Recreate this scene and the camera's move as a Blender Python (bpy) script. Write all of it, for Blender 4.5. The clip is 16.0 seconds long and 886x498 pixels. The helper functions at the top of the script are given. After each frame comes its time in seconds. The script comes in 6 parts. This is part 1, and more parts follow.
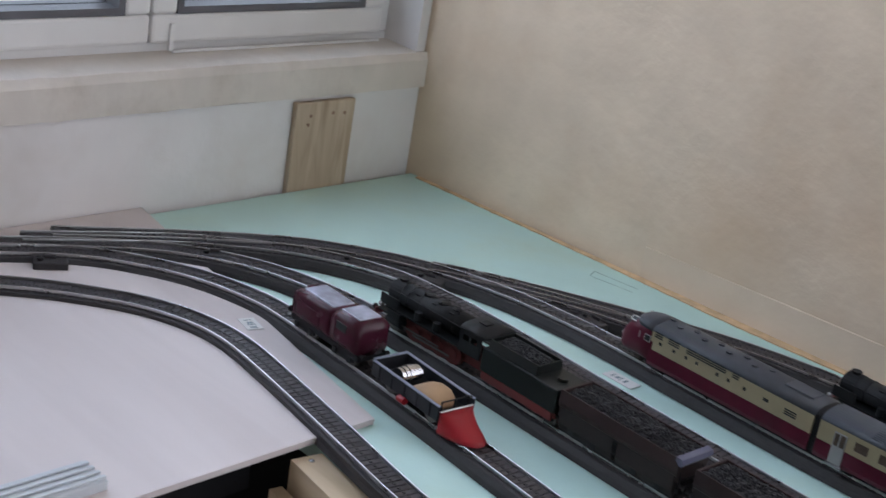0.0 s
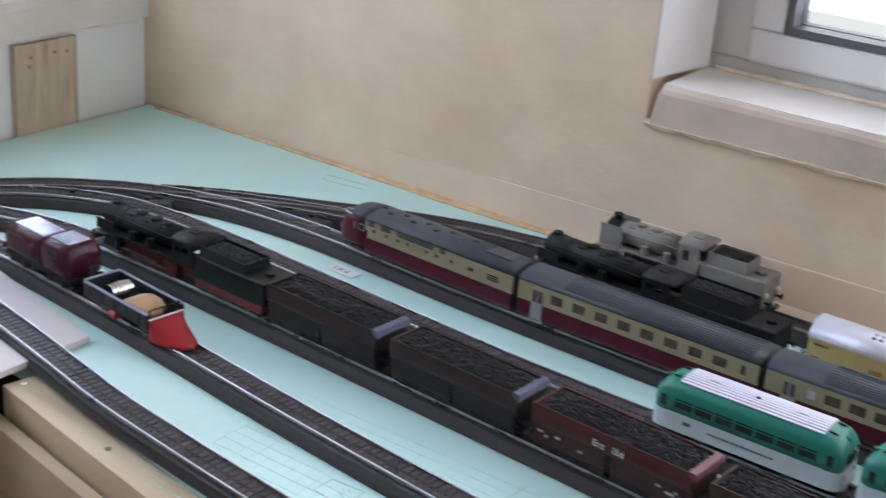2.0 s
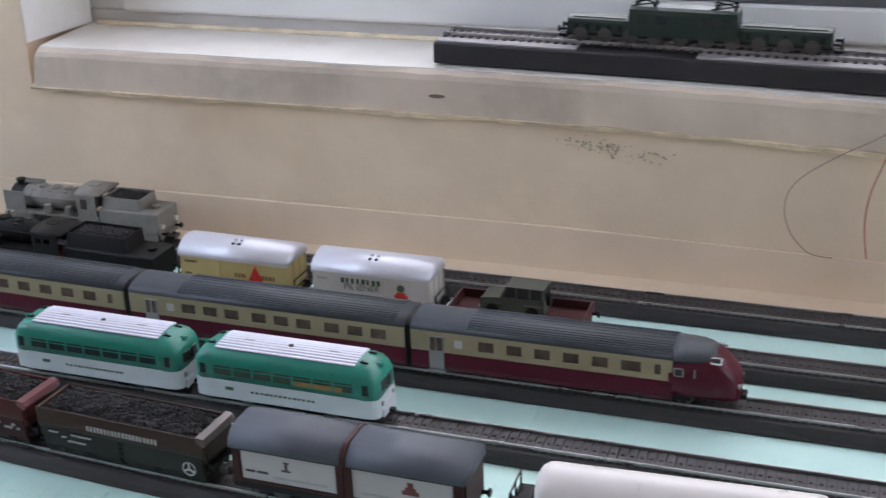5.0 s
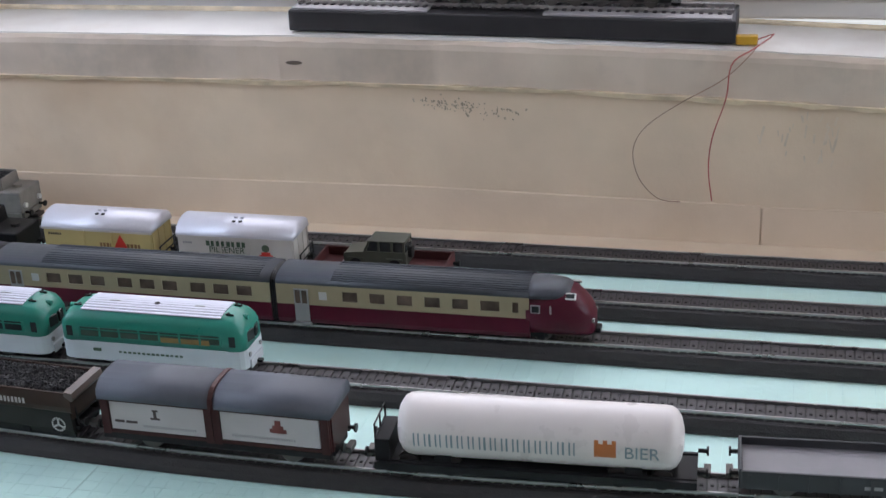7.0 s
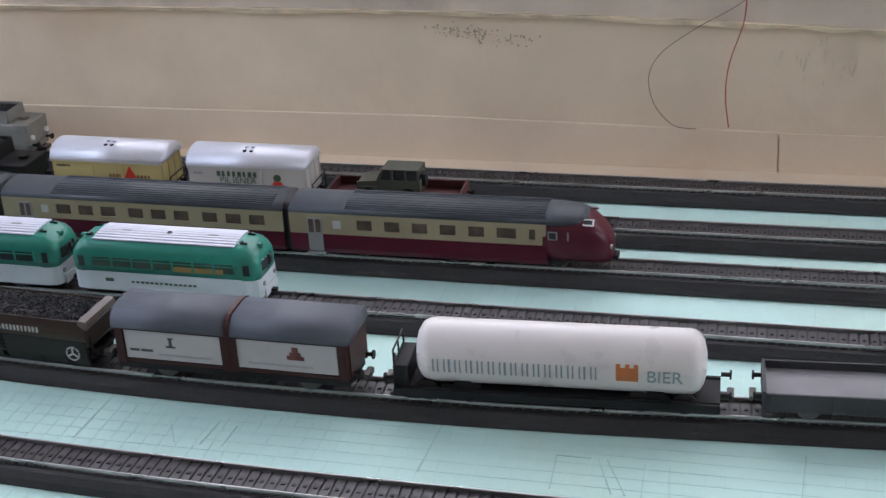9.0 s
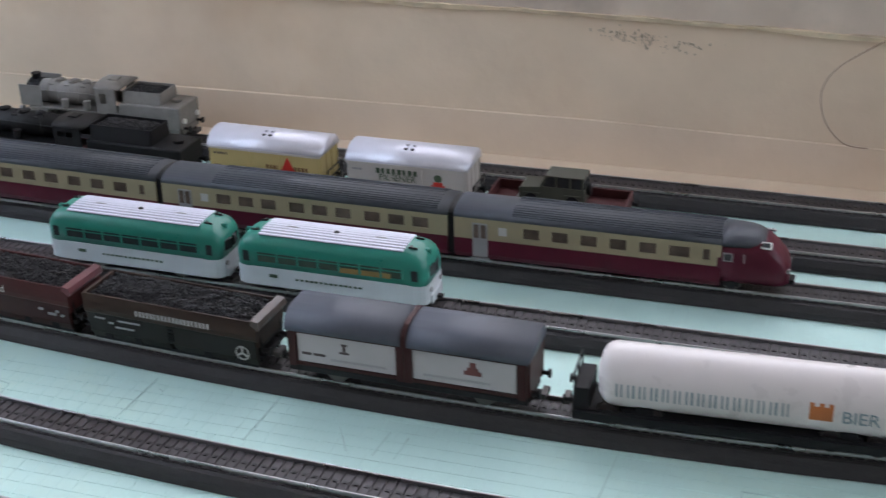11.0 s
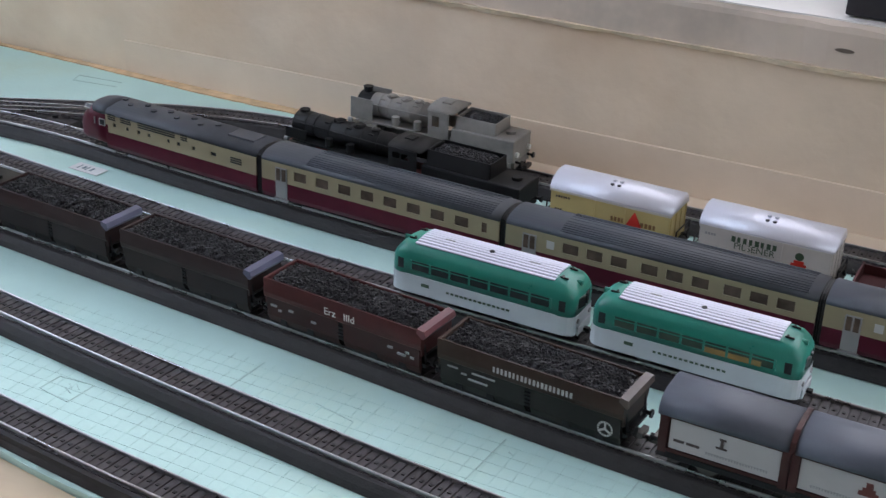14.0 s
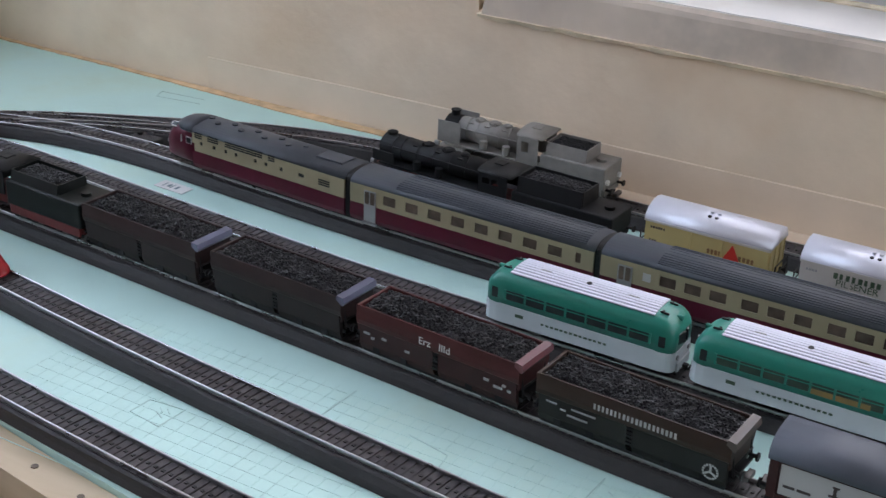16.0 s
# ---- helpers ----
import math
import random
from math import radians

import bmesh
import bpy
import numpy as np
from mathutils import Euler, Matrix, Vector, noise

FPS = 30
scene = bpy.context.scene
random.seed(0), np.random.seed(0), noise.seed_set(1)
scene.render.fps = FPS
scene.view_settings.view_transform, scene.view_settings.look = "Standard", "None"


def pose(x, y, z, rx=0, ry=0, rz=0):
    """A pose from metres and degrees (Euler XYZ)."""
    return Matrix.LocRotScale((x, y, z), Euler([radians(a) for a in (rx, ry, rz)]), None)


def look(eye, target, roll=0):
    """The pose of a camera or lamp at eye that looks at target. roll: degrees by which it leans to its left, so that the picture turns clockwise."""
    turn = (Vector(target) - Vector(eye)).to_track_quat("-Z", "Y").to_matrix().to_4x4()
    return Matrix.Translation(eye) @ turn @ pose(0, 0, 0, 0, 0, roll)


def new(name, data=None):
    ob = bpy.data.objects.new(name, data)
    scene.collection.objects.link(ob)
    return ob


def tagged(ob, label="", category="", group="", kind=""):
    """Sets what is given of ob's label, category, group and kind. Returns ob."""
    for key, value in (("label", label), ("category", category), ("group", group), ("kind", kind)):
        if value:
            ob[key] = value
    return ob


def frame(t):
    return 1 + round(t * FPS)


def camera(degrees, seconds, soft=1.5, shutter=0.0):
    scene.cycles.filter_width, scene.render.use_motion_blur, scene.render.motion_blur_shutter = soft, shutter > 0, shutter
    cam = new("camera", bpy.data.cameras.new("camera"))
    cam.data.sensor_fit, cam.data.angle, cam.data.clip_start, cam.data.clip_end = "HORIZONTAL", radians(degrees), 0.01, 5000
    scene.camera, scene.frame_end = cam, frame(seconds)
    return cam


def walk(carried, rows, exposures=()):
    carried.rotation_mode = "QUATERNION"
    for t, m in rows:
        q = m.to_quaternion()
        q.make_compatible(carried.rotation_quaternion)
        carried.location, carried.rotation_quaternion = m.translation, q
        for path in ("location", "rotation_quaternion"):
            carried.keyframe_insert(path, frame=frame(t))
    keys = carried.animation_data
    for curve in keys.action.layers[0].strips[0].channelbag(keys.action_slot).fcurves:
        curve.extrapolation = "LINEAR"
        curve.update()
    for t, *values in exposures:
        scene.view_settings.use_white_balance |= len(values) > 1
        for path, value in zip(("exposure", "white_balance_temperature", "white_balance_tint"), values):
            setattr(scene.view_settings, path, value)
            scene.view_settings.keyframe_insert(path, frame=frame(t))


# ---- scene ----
cam = camera(36.0, 16.0, 1.4, 0.5)
PATH = [
    (0, (0.8590, -0.9290, 0.3950), (-0.3610, 0.4950, -0.3000), 9.70),
    (0.5, (0.8825, -0.9260, 0.3945), (-0.3010, 0.5205, -0.3175), 8.75),
    (1, (0.9120, -0.9150, 0.4030), (-0.2270, 0.5540, -0.3340), 7.50),
    (1.5, (0.9323, -0.9050, 0.4017), (-0.1593, 0.5960, -0.3453), 6.27),
    (2, (0.9627, -0.8940, 0.3943), (-0.0687, 0.6440, -0.3637), 4.63),
    (2.5, (0.9970, -0.8770, 0.3890), (0.0330, 0.7010, -0.3720), 3.10),
    (3, (1.0420, -0.8660, 0.3890), (0.1520, 0.7480, -0.3850), 1.40),
    (3.5, (1.0823, -0.8587, 0.3857), (0.2553, 0.7817, -0.4100), 0.17),
    (4, (1.1147, -0.8493, 0.3803), (0.3517, 0.8243, -0.4120), -0.57),
    (4.5, (1.1560, -0.8410, 0.3870), (0.4550, 0.8610, -0.3960), -1.60),
    (7, (1.1980, -0.8710, 0.3640), (0.7200, 0.9110, -0.4100), -2.90),
    (7.5, (1.1970, -0.8760, 0.3560), (0.7240, 0.8900, -0.4530), -3.30),
    (8, (1.2020, -0.8740, 0.3510), (0.7310, 0.8860, -0.4730), -3.40),
    (10.5, (1.1460, -0.8620, 0.3560), (0.6210, 0.8550, -0.5240), -2.30),
    (11, (1.1310, -0.8600, 0.3640), (0.5570, 0.8440, -0.5130), -1.70),
    (11.5, (1.1030, -0.8460, 0.3560), (0.4540, 0.8380, -0.5060), -0.60),
    (12, (1.0733, -0.8417, 0.3577), (0.3543, 0.8133, -0.5053), 0.50),
    (12.5, (1.0587, -0.8423, 0.3613), (0.3007, 0.7937, -0.5047), 0.80),
    (13, (1.0500, -0.8470, 0.3660), (0.2800, 0.7830, -0.5010), 1.20),
    (13.5, (1.0333, -0.8510, 0.3703), (0.2407, 0.7673, -0.4990), 1.70),
    (14, (1.0217, -0.8490, 0.3727), (0.2013, 0.7547, -0.4980), 2.10),
    (14.5, (1.0180, -0.8460, 0.3740), (0.1870, 0.7530, -0.4940), 2.20),
    (15, (1.0103, -0.8480, 0.3740), (0.1723, 0.7510, -0.4867), 2.30),
    (15.5, (0.9977, -0.8510, 0.3730), (0.1387, 0.7390, -0.4833), 2.80),
    (16, (0.9920, -0.8470, 0.3720), (0.1030, 0.7290, -0.4800), 2.50),
]
EXPOSURES = [(0, -1.25), (1, -1.00), (2, -0.82), (3, -0.81), (4.5, -0.79), (7, -0.81), (8, -0.84), (10.5, -0.88), (12, -0.95), (13, -0.97), (14.5, -0.96), (16, -0.97)]
walk(cam, [(t, look(eye, target, roll)) for t, eye, target, roll in PATH], EXPOSURES)

# ---- light ----
world = bpy.data.worlds.new("sky")
scene.world = world
world.use_nodes = True
wn = world.node_tree
sky = wn.nodes.new("ShaderNodeTexSky")
sky.sky_type = 'NISHITA'
sky.sun_disc = False
sky.sun_elevation = radians(51)
sky.sun_rotation = radians(151)
wn.links.new(sky.outputs[0], wn.nodes["Background"].inputs[0])
wn.nodes["Background"].inputs[1].default_value = 0.12

sun = new("sun", bpy.data.lights.new("sun", "SUN"))
sun.data.energy, sun.data.angle, sun.data.color = 1.2, radians(12), (1.0, 0.95, 0.88)
sun.matrix_world = look((0, 0, 0), (-0.30, 0.55, -0.78))


def window_lamp(name, eye, target, w, h, watts, color):
    lamp = new(name, bpy.data.lights.new(name, "AREA"))
    lamp.data.shape, lamp.data.size, lamp.data.size_y = "RECTANGLE", w, h
    lamp.data.energy, lamp.data.color = watts, color
    lamp.matrix_world = look(eye, target)
    return lamp


window_lamp("sky_light_left", (-0.12, -0.41, 0.71), (1.0, -0.41, 0.71), 0.76, 1.05, 15.0, (0.63, 0.74, 1.0))
window_lamp("sky_light_right", (1.72, 0.14, 0.71), (1.72, -1.0, 0.71), 2.25, 1.05, 40.0, (0.868, 0.84, 0.98))
# Added fill through an unseen opening, to brighten the short wall.
window_lamp("added_fill_far", (3.70, -0.80, 0.75), (0.0, -0.80, 0.75), 0.98, 1.28, 36.0, (0.78, 0.86, 1.0))


# ---- materials ----
def mat(name, color, rough=0.6, metal=0.0, vary=0.15, scale=60.0, bump=0.0, bump_scale=300.0, stain=None, stain_amount=0.0, stain_scale=8.0, per_object=0.0, coat=0.0):
    m = bpy.data.materials.new(name)
    m.use_nodes = True
    n, l = m.node_tree.nodes, m.node_tree.links
    b = n["Principled BSDF"]
    b.inputs["Roughness"].default_value, b.inputs["Metallic"].default_value = rough, metal
    b.inputs["Coat Weight"].default_value = coat
    if max(color) < 0.09 and metal == 0:
        b.inputs["Specular IOR Level"].default_value = 0.28   # dull moulded plastic
    geo = n.new("ShaderNodeTexCoord")
    t1 = n.new("ShaderNodeTexNoise")
    t1.inputs["Scale"].default_value, t1.inputs["Detail"].default_value = scale, 6.0
    l.new(geo.outputs["Object"], t1.inputs["Vector"])
    r1 = n.new("ShaderNodeMapRange")
    r1.inputs[1].default_value, r1.inputs[2].default_value = 0.3, 0.7
    r1.inputs[3].default_value, r1.inputs[4].default_value = 1 - vary, 1 + vary
    l.new(t1.outputs["Fac"], r1.inputs[0])
    mul = n.new("ShaderNodeMix")
    mul.data_type, mul.blend_type = "RGBA", "MULTIPLY"
    mul.inputs[0].default_value = 1.0
    mul.inputs[6].default_value = (*color, 1)
    l.new(r1.outputs[0], mul.inputs[7])
    out = mul.outputs[2]
    if stain:
        t2 = n.new("ShaderNodeTexNoise")
        t2.inputs["Scale"].default_value, t2.inputs["Detail"].default_value, t2.inputs["Roughness"].default_value = stain_scale, 5.0, 0.65
        l.new(geo.outputs["Object"], t2.inputs["Vector"])
        r2 = n.new("ShaderNodeMapRange")
        r2.inputs[1].default_value, r2.inputs[2].default_value = 0.5, 0.72
        r2.inputs[3].default_value, r2.inputs[4].default_value = 0.0, stain_amount
        l.new(t2.outputs["Fac"], r2.inputs[0])
        mx = n.new("ShaderNodeMix")
        mx.data_type = "RGBA"
        mx.inputs[7].default_value = (*stain, 1)
        l.new(r2.outputs[0], mx.inputs[0])
        l.new(out, mx.inputs[6])
        out = mx.outputs[2]
    if per_object:
        oi = n.new("ShaderNodeObjectInfo")
        r3 = n.new("ShaderNodeMapRange")
        r3.inputs[3].default_value, r3.inputs[4].default_value = 1 - per_object, 1 + per_object
        l.new(oi.outputs["Random"], r3.inputs[0])
        m3 = n.new("ShaderNodeMix")
        m3.data_type, m3.blend_type = "RGBA", "MULTIPLY"
        m3.inputs[0].default_value = 1.0
        l.new(out, m3.inputs[6])
        l.new(r3.outputs[0], m3.inputs[7])
        out = m3.outputs[2]
    l.new(out, b.inputs["Base Color"])
    rr = n.new("ShaderNodeMapRange")
    rr.inputs[3].default_value, rr.inputs[4].default_value = max(0.02, rough - 0.08), min(1, rough + 0.1)
    l.new(t1.outputs["Fac"], rr.inputs[0])
    l.new(rr.outputs[0], b.inputs["Roughness"])
    if bump:
        t4 = n.new("ShaderNodeTexNoise")
        t4.inputs["Scale"].default_value, t4.inputs["Detail"].default_value = bump_scale, 4.0
        l.new(geo.outputs["Object"], t4.inputs["Vector"])
        bp = n.new("ShaderNodeBump")
        bp.inputs["Strength"].default_value, bp.inputs["Distance"].default_value = bump, 0.002
        l.new(t4.outputs["Fac"], bp.inputs["Height"])
        l.new(bp.outputs[0], b.inputs["Normal"])
    return m


def wood_mat(name, dark, light, axis=0, scale=30.0, rough=0.6):
    m = bpy.data.materials.new(name)
    m.use_nodes = True
    n, l = m.node_tree.nodes, m.node_tree.links
    b = n["Principled BSDF"]
    b.inputs["Roughness"].default_value = rough
    tc = n.new("ShaderNodeTexCoord")
    mp = n.new("ShaderNodeMapping")
    s = [1.0, 1.0, 1.0]
    s[axis] = 0.12
    mp.inputs["Scale"].default_value = s
    l.new(tc.outputs["Object"], mp.inputs[0])
    t = n.new("ShaderNodeTexNoise")
    t.inputs["Scale"].default_value, t.inputs["Detail"].default_value, t.inputs["Distortion"].default_value = scale, 8.0, 0.6
    l.new(mp.outputs[0], t.inputs["Vector"])
    cr = n.new("ShaderNodeValToRGB")
    cr.color_ramp.elements[0].position, cr.color_ramp.elements[0].color = 0.32, (*dark, 1)
    cr.color_ramp.elements[1].position, cr.color_ramp.elements[1].color = 0.66, (*light, 1)
    l.new(t.outputs["Fac"], cr.inputs[0])
    l.new(cr.outputs[0], b.inputs["Base Color"])
    bp = n.new("ShaderNodeBump")
    bp.inputs["Strength"].default_value, bp.inputs["Distance"].default_value = 0.25, 0.001
    l.new(t.outputs["Fac"], bp.inputs["Height"])
    l.new(bp.outputs[0], b.inputs["Normal"])
    return m


def glass_mat(name, color, rough=0.08):
    m = bpy.data.materials.new(name)
    m.use_nodes = True
    b = m.node_tree.nodes["Principled BSDF"]
    b.inputs["Base Color"].default_value = (*color, 1)
    b.inputs["Roughness"].default_value = rough
    b.inputs["Transmission Weight"].default_value = 1.0
    b.inputs["IOR"].default_value = 1.2
    return m


M_WALL = mat("wall_plaster", (0.765, 0.612, 0.448), 0.9, vary=0.08, scale=14, bump=0.6, bump_scale=70, stain=(0.64, 0.44, 0.27), stain_amount=0.5, stain_scale=4.5)
M_WALL2 = mat("wall_paint_left", (0.85, 0.82, 0.79), 0.85, vary=0.05, scale=9, bump=0.2, bump_scale=120, stain=(0.55, 0.46, 0.36), stain_amount=0.35, stain_scale=4.0)
M_SILL = mat("sill_paint", (0.65, 0.535, 0.425), 0.55, vary=0.1, scale=20, bump=0.2, bump_scale=90, stain=(0.30, 0.26, 0.21), stain_amount=0.6, stain_scale=9.0)
M_SILL2 = mat("grey_white_sill_paint", (0.77, 0.71, 0.63), 0.55, vary=0.08, scale=20, bump=0.2, bump_scale=90, stain=(0.42, 0.36, 0.29), stain_amount=0.6, stain_scale=10.0)
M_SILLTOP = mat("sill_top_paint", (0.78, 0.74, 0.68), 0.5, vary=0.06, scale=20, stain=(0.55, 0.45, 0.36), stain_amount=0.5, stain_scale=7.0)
M_STRIP = mat("strip_paint", (0.775, 0.622, 0.465), 0.75, vary=0.06, scale=14, bump=0.15, bump_scale=160, stain=(0.60, 0.44, 0.29), stain_amount=0.4, stain_scale=5.0)
M_CAULK = mat("caulk", (0.86, 0.73, 0.54), 0.7, vary=0.2, scale=60, bump=0.4, bump_scale=200)
M_UPVC = mat("white_window_plastic", (0.84, 0.83, 0.81), 0.35, vary=0.04, scale=15)
M_GASKET = mat("grey_window_gasket", (0.13, 0.13, 0.14), 0.5, vary=0.1)
M_GLASS = glass_mat("window_glass", (0.97, 0.99, 0.98), 0.0)
M_BOARD = mat("mint_painted_board", (0.55, 0.77, 0.705), 0.7, vary=0.05, scale=14, bump=0.1, bump_scale=220, stain=(0.52, 0.66, 0.53), stain_amount=0.6, stain_scale=7.0)
M_BOARDEDGE = mat("board_raw_edge", (0.70, 0.49, 0.28), 0.8, vary=0.2, scale=80)
M_PLY = wood_mat("plywood_face", (0.60, 0.54, 0.52), (0.74, 0.68, 0.66), axis=0, scale=14)
M_BATTEN = wood_mat("pine_batten", (0.50, 0.38, 0.24), (0.66, 0.53, 0.36), axis=0, scale=40)
M_BLOCK = wood_mat("old_pine_block", (0.40, 0.29, 0.19), (0.66, 0.54, 0.40), axis=2, scale=60)
M_UNDERSHADE = mat("under_table_shade", (0.009, 0.009, 0.010), 0.9, vary=0.3)
M_BED = mat("track_bed_metal", (0.040, 0.037, 0.037), 0.6, vary=0.12, scale=260, bump=0.2, bump_scale=900)
M_SLEEPER = mat("brown_printed_sleeper", (0.056, 0.050, 0.052), 0.38, vary=0.15, scale=200, per_object=0.15)
M_STUD = mat("contact_stud_metal", (0.028, 0.026, 0.027), 0.5)
M_RAIL = mat("rail_metal", (0.54, 0.53, 0.525), 0.28, 1.0, vary=0.08, scale=30)
M_PENCIL = mat("pencil_line", (0.44, 0.63, 0.575), 0.8)
M_GRID = mat("faint_grid_line", (0.538, 0.756, 0.690), 0.8)
M_PAPER = mat("white_paper", (0.78, 0.78, 0.76), 0.8, vary=0.04)
M_BLACK = mat("black_plastic", (0.0108, 0.0108, 0.0114), 0.45, vary=0.3, scale=200)
M_FRAME = mat("dark_underframe", (0.0096, 0.0096, 0.0108), 0.6, vary=0.3, scale=200)
M_STEEL = mat("bright_steel", (0.62, 0.62, 0.62), 0.22, 1.0, vary=0.1)
M_WHEEL = mat("wheel_metal", (0.10, 0.09, 0.085), 0.4, 0.7, vary=0.2)
M_REDWHEEL = mat("red_wheel", (0.085, 0.014, 0.012), 0.5, vary=0.2)
M_COAL = mat("coal_load", (0.019, 0.019, 0.0205), 0.40, vary=0.6, scale=500, bump=0.8, bump_scale=700)
M_TEERED = mat("crimson_lacquer", (0.076, 0.0064, 0.0175), 0.32, vary=0.08, scale=100)
M_TEECREAM = mat("cream_lacquer", (0.285, 0.240, 0.145), 0.42, vary=0.05, scale=100)
M_TEEROOF = mat("grey_roof_plastic", (0.052, 0.058, 0.068), 0.42, vary=0.12, scale=150)
M_TEERIB = mat("grey_roof_rib", (0.061, 0.068, 0.080), 0.42, vary=0.12, scale=150)
M_WINDOW = mat("tinted_pane", (0.098, 0.072, 0.055), 0.18, vary=0.35, scale=120)
M_DARKPANE = mat("dark_pane", (0.035, 0.04, 0.04), 0.12, vary=0.3, scale=120)
M_SILVER = mat("silver_door", (0.29, 0.285, 0.28), 0.35, 0.3, vary=0.08)
M_HOPDARK = mat("dark_brown_hopper", (0.027, 0.0145, 0.0135), 0.45, vary=0.2, scale=90, stain=(0.04, 0.032, 0.031), stain_amount=0.5, stain_scale=40)
# Chute tones below darken each hopper's own colour for the shade there.
M_HOPDARKSHADE = mat("dark_brown_hopper_shade", (0.0200, 0.0138, 0.0128), 0.6, vary=0.2, scale=90)
M_HOPRED = mat("red_brown_hopper", (0.061, 0.0137, 0.0127), 0.42, vary=0.15, scale=90)
M_HOPREDSHADE = mat("red_brown_hopper_shade", (0.0338, 0.0099, 0.009), 0.5, vary=0.2, scale=90)
M_HOPBROWN = mat("umber_hopper", (0.036, 0.020, 0.013), 0.45, vary=0.15, scale=90)
M_HOPBROWNSHADE = mat("umber_hopper_shade", (0.0144, 0.0135, 0.0112), 0.5, vary=0.2, scale=90)
M_PLATESHEEN = mat("lilac_end_plate_sheen", (0.108, 0.112, 0.165), 0.35, vary=0.1)
M_PANEL = mat("hood_panel_white", (0.46, 0.45, 0.44), 0.5, vary=0.05)
M_MODELGREEN = mat("dark_green_model", (0.022, 0.036, 0.028), 0.4, vary=0.2)
M_KNOT = mat("sill_knot", (0.16, 0.12, 0.09), 0.7, vary=0.3)
M_WHITEP = mat("white_print", (0.75, 0.74, 0.70), 0.5, vary=0.05)
M_CHALKP = mat("chalky_white_print", (0.46, 0.45, 0.43), 0.55, vary=0.08)
M_GREYP = mat("grey_print", (0.30, 0.30, 0.30), 0.5, vary=0.05)
M_DARKP = mat("dark_print", (0.075, 0.06, 0.055), 0.5, vary=0.05)
M_BROWNP = mat("brown_print", (0.20, 0.11, 0.04), 0.5, vary=0.05)
M_GREENP = mat("dark_green_print", (0.05, 0.09, 0.05), 0.5, vary=0.05)
M_BLUEP = mat("slate_blue_print", (0.20, 0.27, 0.29), 0.5, vary=0.05)
M_REDP = mat("red_print", (0.55, 0.03, 0.02), 0.45, vary=0.05)
M_ORANGEP = mat("orange_brown_print", (0.46, 0.15, 0.04), 0.45, vary=0.1)
M_TANK = mat("white_tank_lacquer", (0.70, 0.65, 0.62), 0.28, vary=0.03, scale=60)
M_VANROOF = mat("silver_van_roof", (0.64, 0.64, 0.70), 0.36, 0.35, vary=0.05, scale=60)
M_VANYELLOW = mat("pale_yellow_van", (0.52, 0.42, 0.18), 0.45, vary=0.05, scale=60)
M_VANWHITE = mat("white_van", (0.55, 0.52, 0.48), 0.45, vary=0.05, scale=60)
M_HOODROOF = mat("slate_hood_roof", (0.074, 0.082, 0.102), 0.5, vary=0.1, scale=100)
M_HOODSIDE = mat("brown_hood_frame", (0.0455, 0.014, 0.0126), 0.5, vary=0.15)
M_BUSGREEN = mat("teal_green_lacquer", (0.020, 0.205, 0.150), 0.3, vary=0.06, scale=80)
M_BUSWHITE = mat("bus_white_lacquer", (0.54, 0.57, 0.59), 0.4, vary=0.05, scale=80)
M_BUSROOF = mat("bus_roof_panel", (0.66, 0.66, 0.75), 0.36, vary=0.04, scale=80)
M_GROOVESHADE = mat("bus_roof_groove_shade", (0.17, 0.16, 0.20), 0.5, vary=0.1, scale=80)
M_BUSLAMP = mat("amber_interior", (0.26, 0.16, 0.05), 0.5, vary=0.3, scale=90)
M_LOCOBLACK = mat("locomotive_black", (0.0066, 0.0070, 0.0074), 0.55, vary=0.3, scale=160)
M_LOCOGREY = mat("photographic_grey", (0.225, 0.21, 0.188), 0.5, vary=0.12, scale=160, stain=(0.24, 0.22, 0.19), stain_amount=0.6, stain_scale=60)
M_LOCORED = mat("frame_red", (0.112, 0.0105, 0.0098), 0.5, vary=0.2)
M_TENDERBLACK = mat("greenish_black_tender", (0.0075, 0.0098, 0.0088), 0.4, vary=0.2)
M_CRANERED = mat("wine_red_lacquer", (0.044, 0.006, 0.015), 0.24, vary=0.1, scale=80)
M_CRANEBLUE = mat("black_wagon_side", (0.017, 0.018, 0.022), 0.35, vary=0.1)
M_ROOFSHEEN = mat("silver_roof_sky_sheen", (0.48, 0.49, 0.58), 0.16, 0.6, vary=0.4, scale=70)
M_RIMSHEEN = mat("blue_grey_rim_sheen", (0.19, 0.21, 0.26), 0.35, vary=0.1)
M_PLOWRED = mat("bright_red_plough", (0.30, 0.007, 0.013), 0.35, vary=0.08)
M_TAN = mat("tan_load", (0.40, 0.25, 0.13), 0.6, vary=0.15)
M_JEEP = mat("olive_jeep", (0.072, 0.075, 0.056), 0.45, vary=0.15)
M_FLATRED = mat("red_brown_flatcar", (0.08, 0.025, 0.026), 0.5, vary=0.15)
M_LOWGREY = mat("grey_wagon_floor", (0.19, 0.18, 0.19), 0.5, vary=0.12)
M_LOWSIDE = mat("slate_wagon_side", (0.045, 0.0468, 0.051), 0.5, vary=0.12)
M_BASE = mat("black_display_base", (0.030, 0.028, 0.030), 0.5, vary=0.15)
M_BASETOP = mat("grey_display_deck", (0.30, 0.28, 0.28), 0.5, vary=0.12)
M_YELLOW = mat("yellow_plug", (0.62, 0.36, 0.03), 0.4)
M_WIRERED = mat("red_wire", (0.42, 0.10, 0.08), 0.5)
M_WIREBROWN = mat("brown_wire", (0.32, 0.19, 0.13), 0.5)
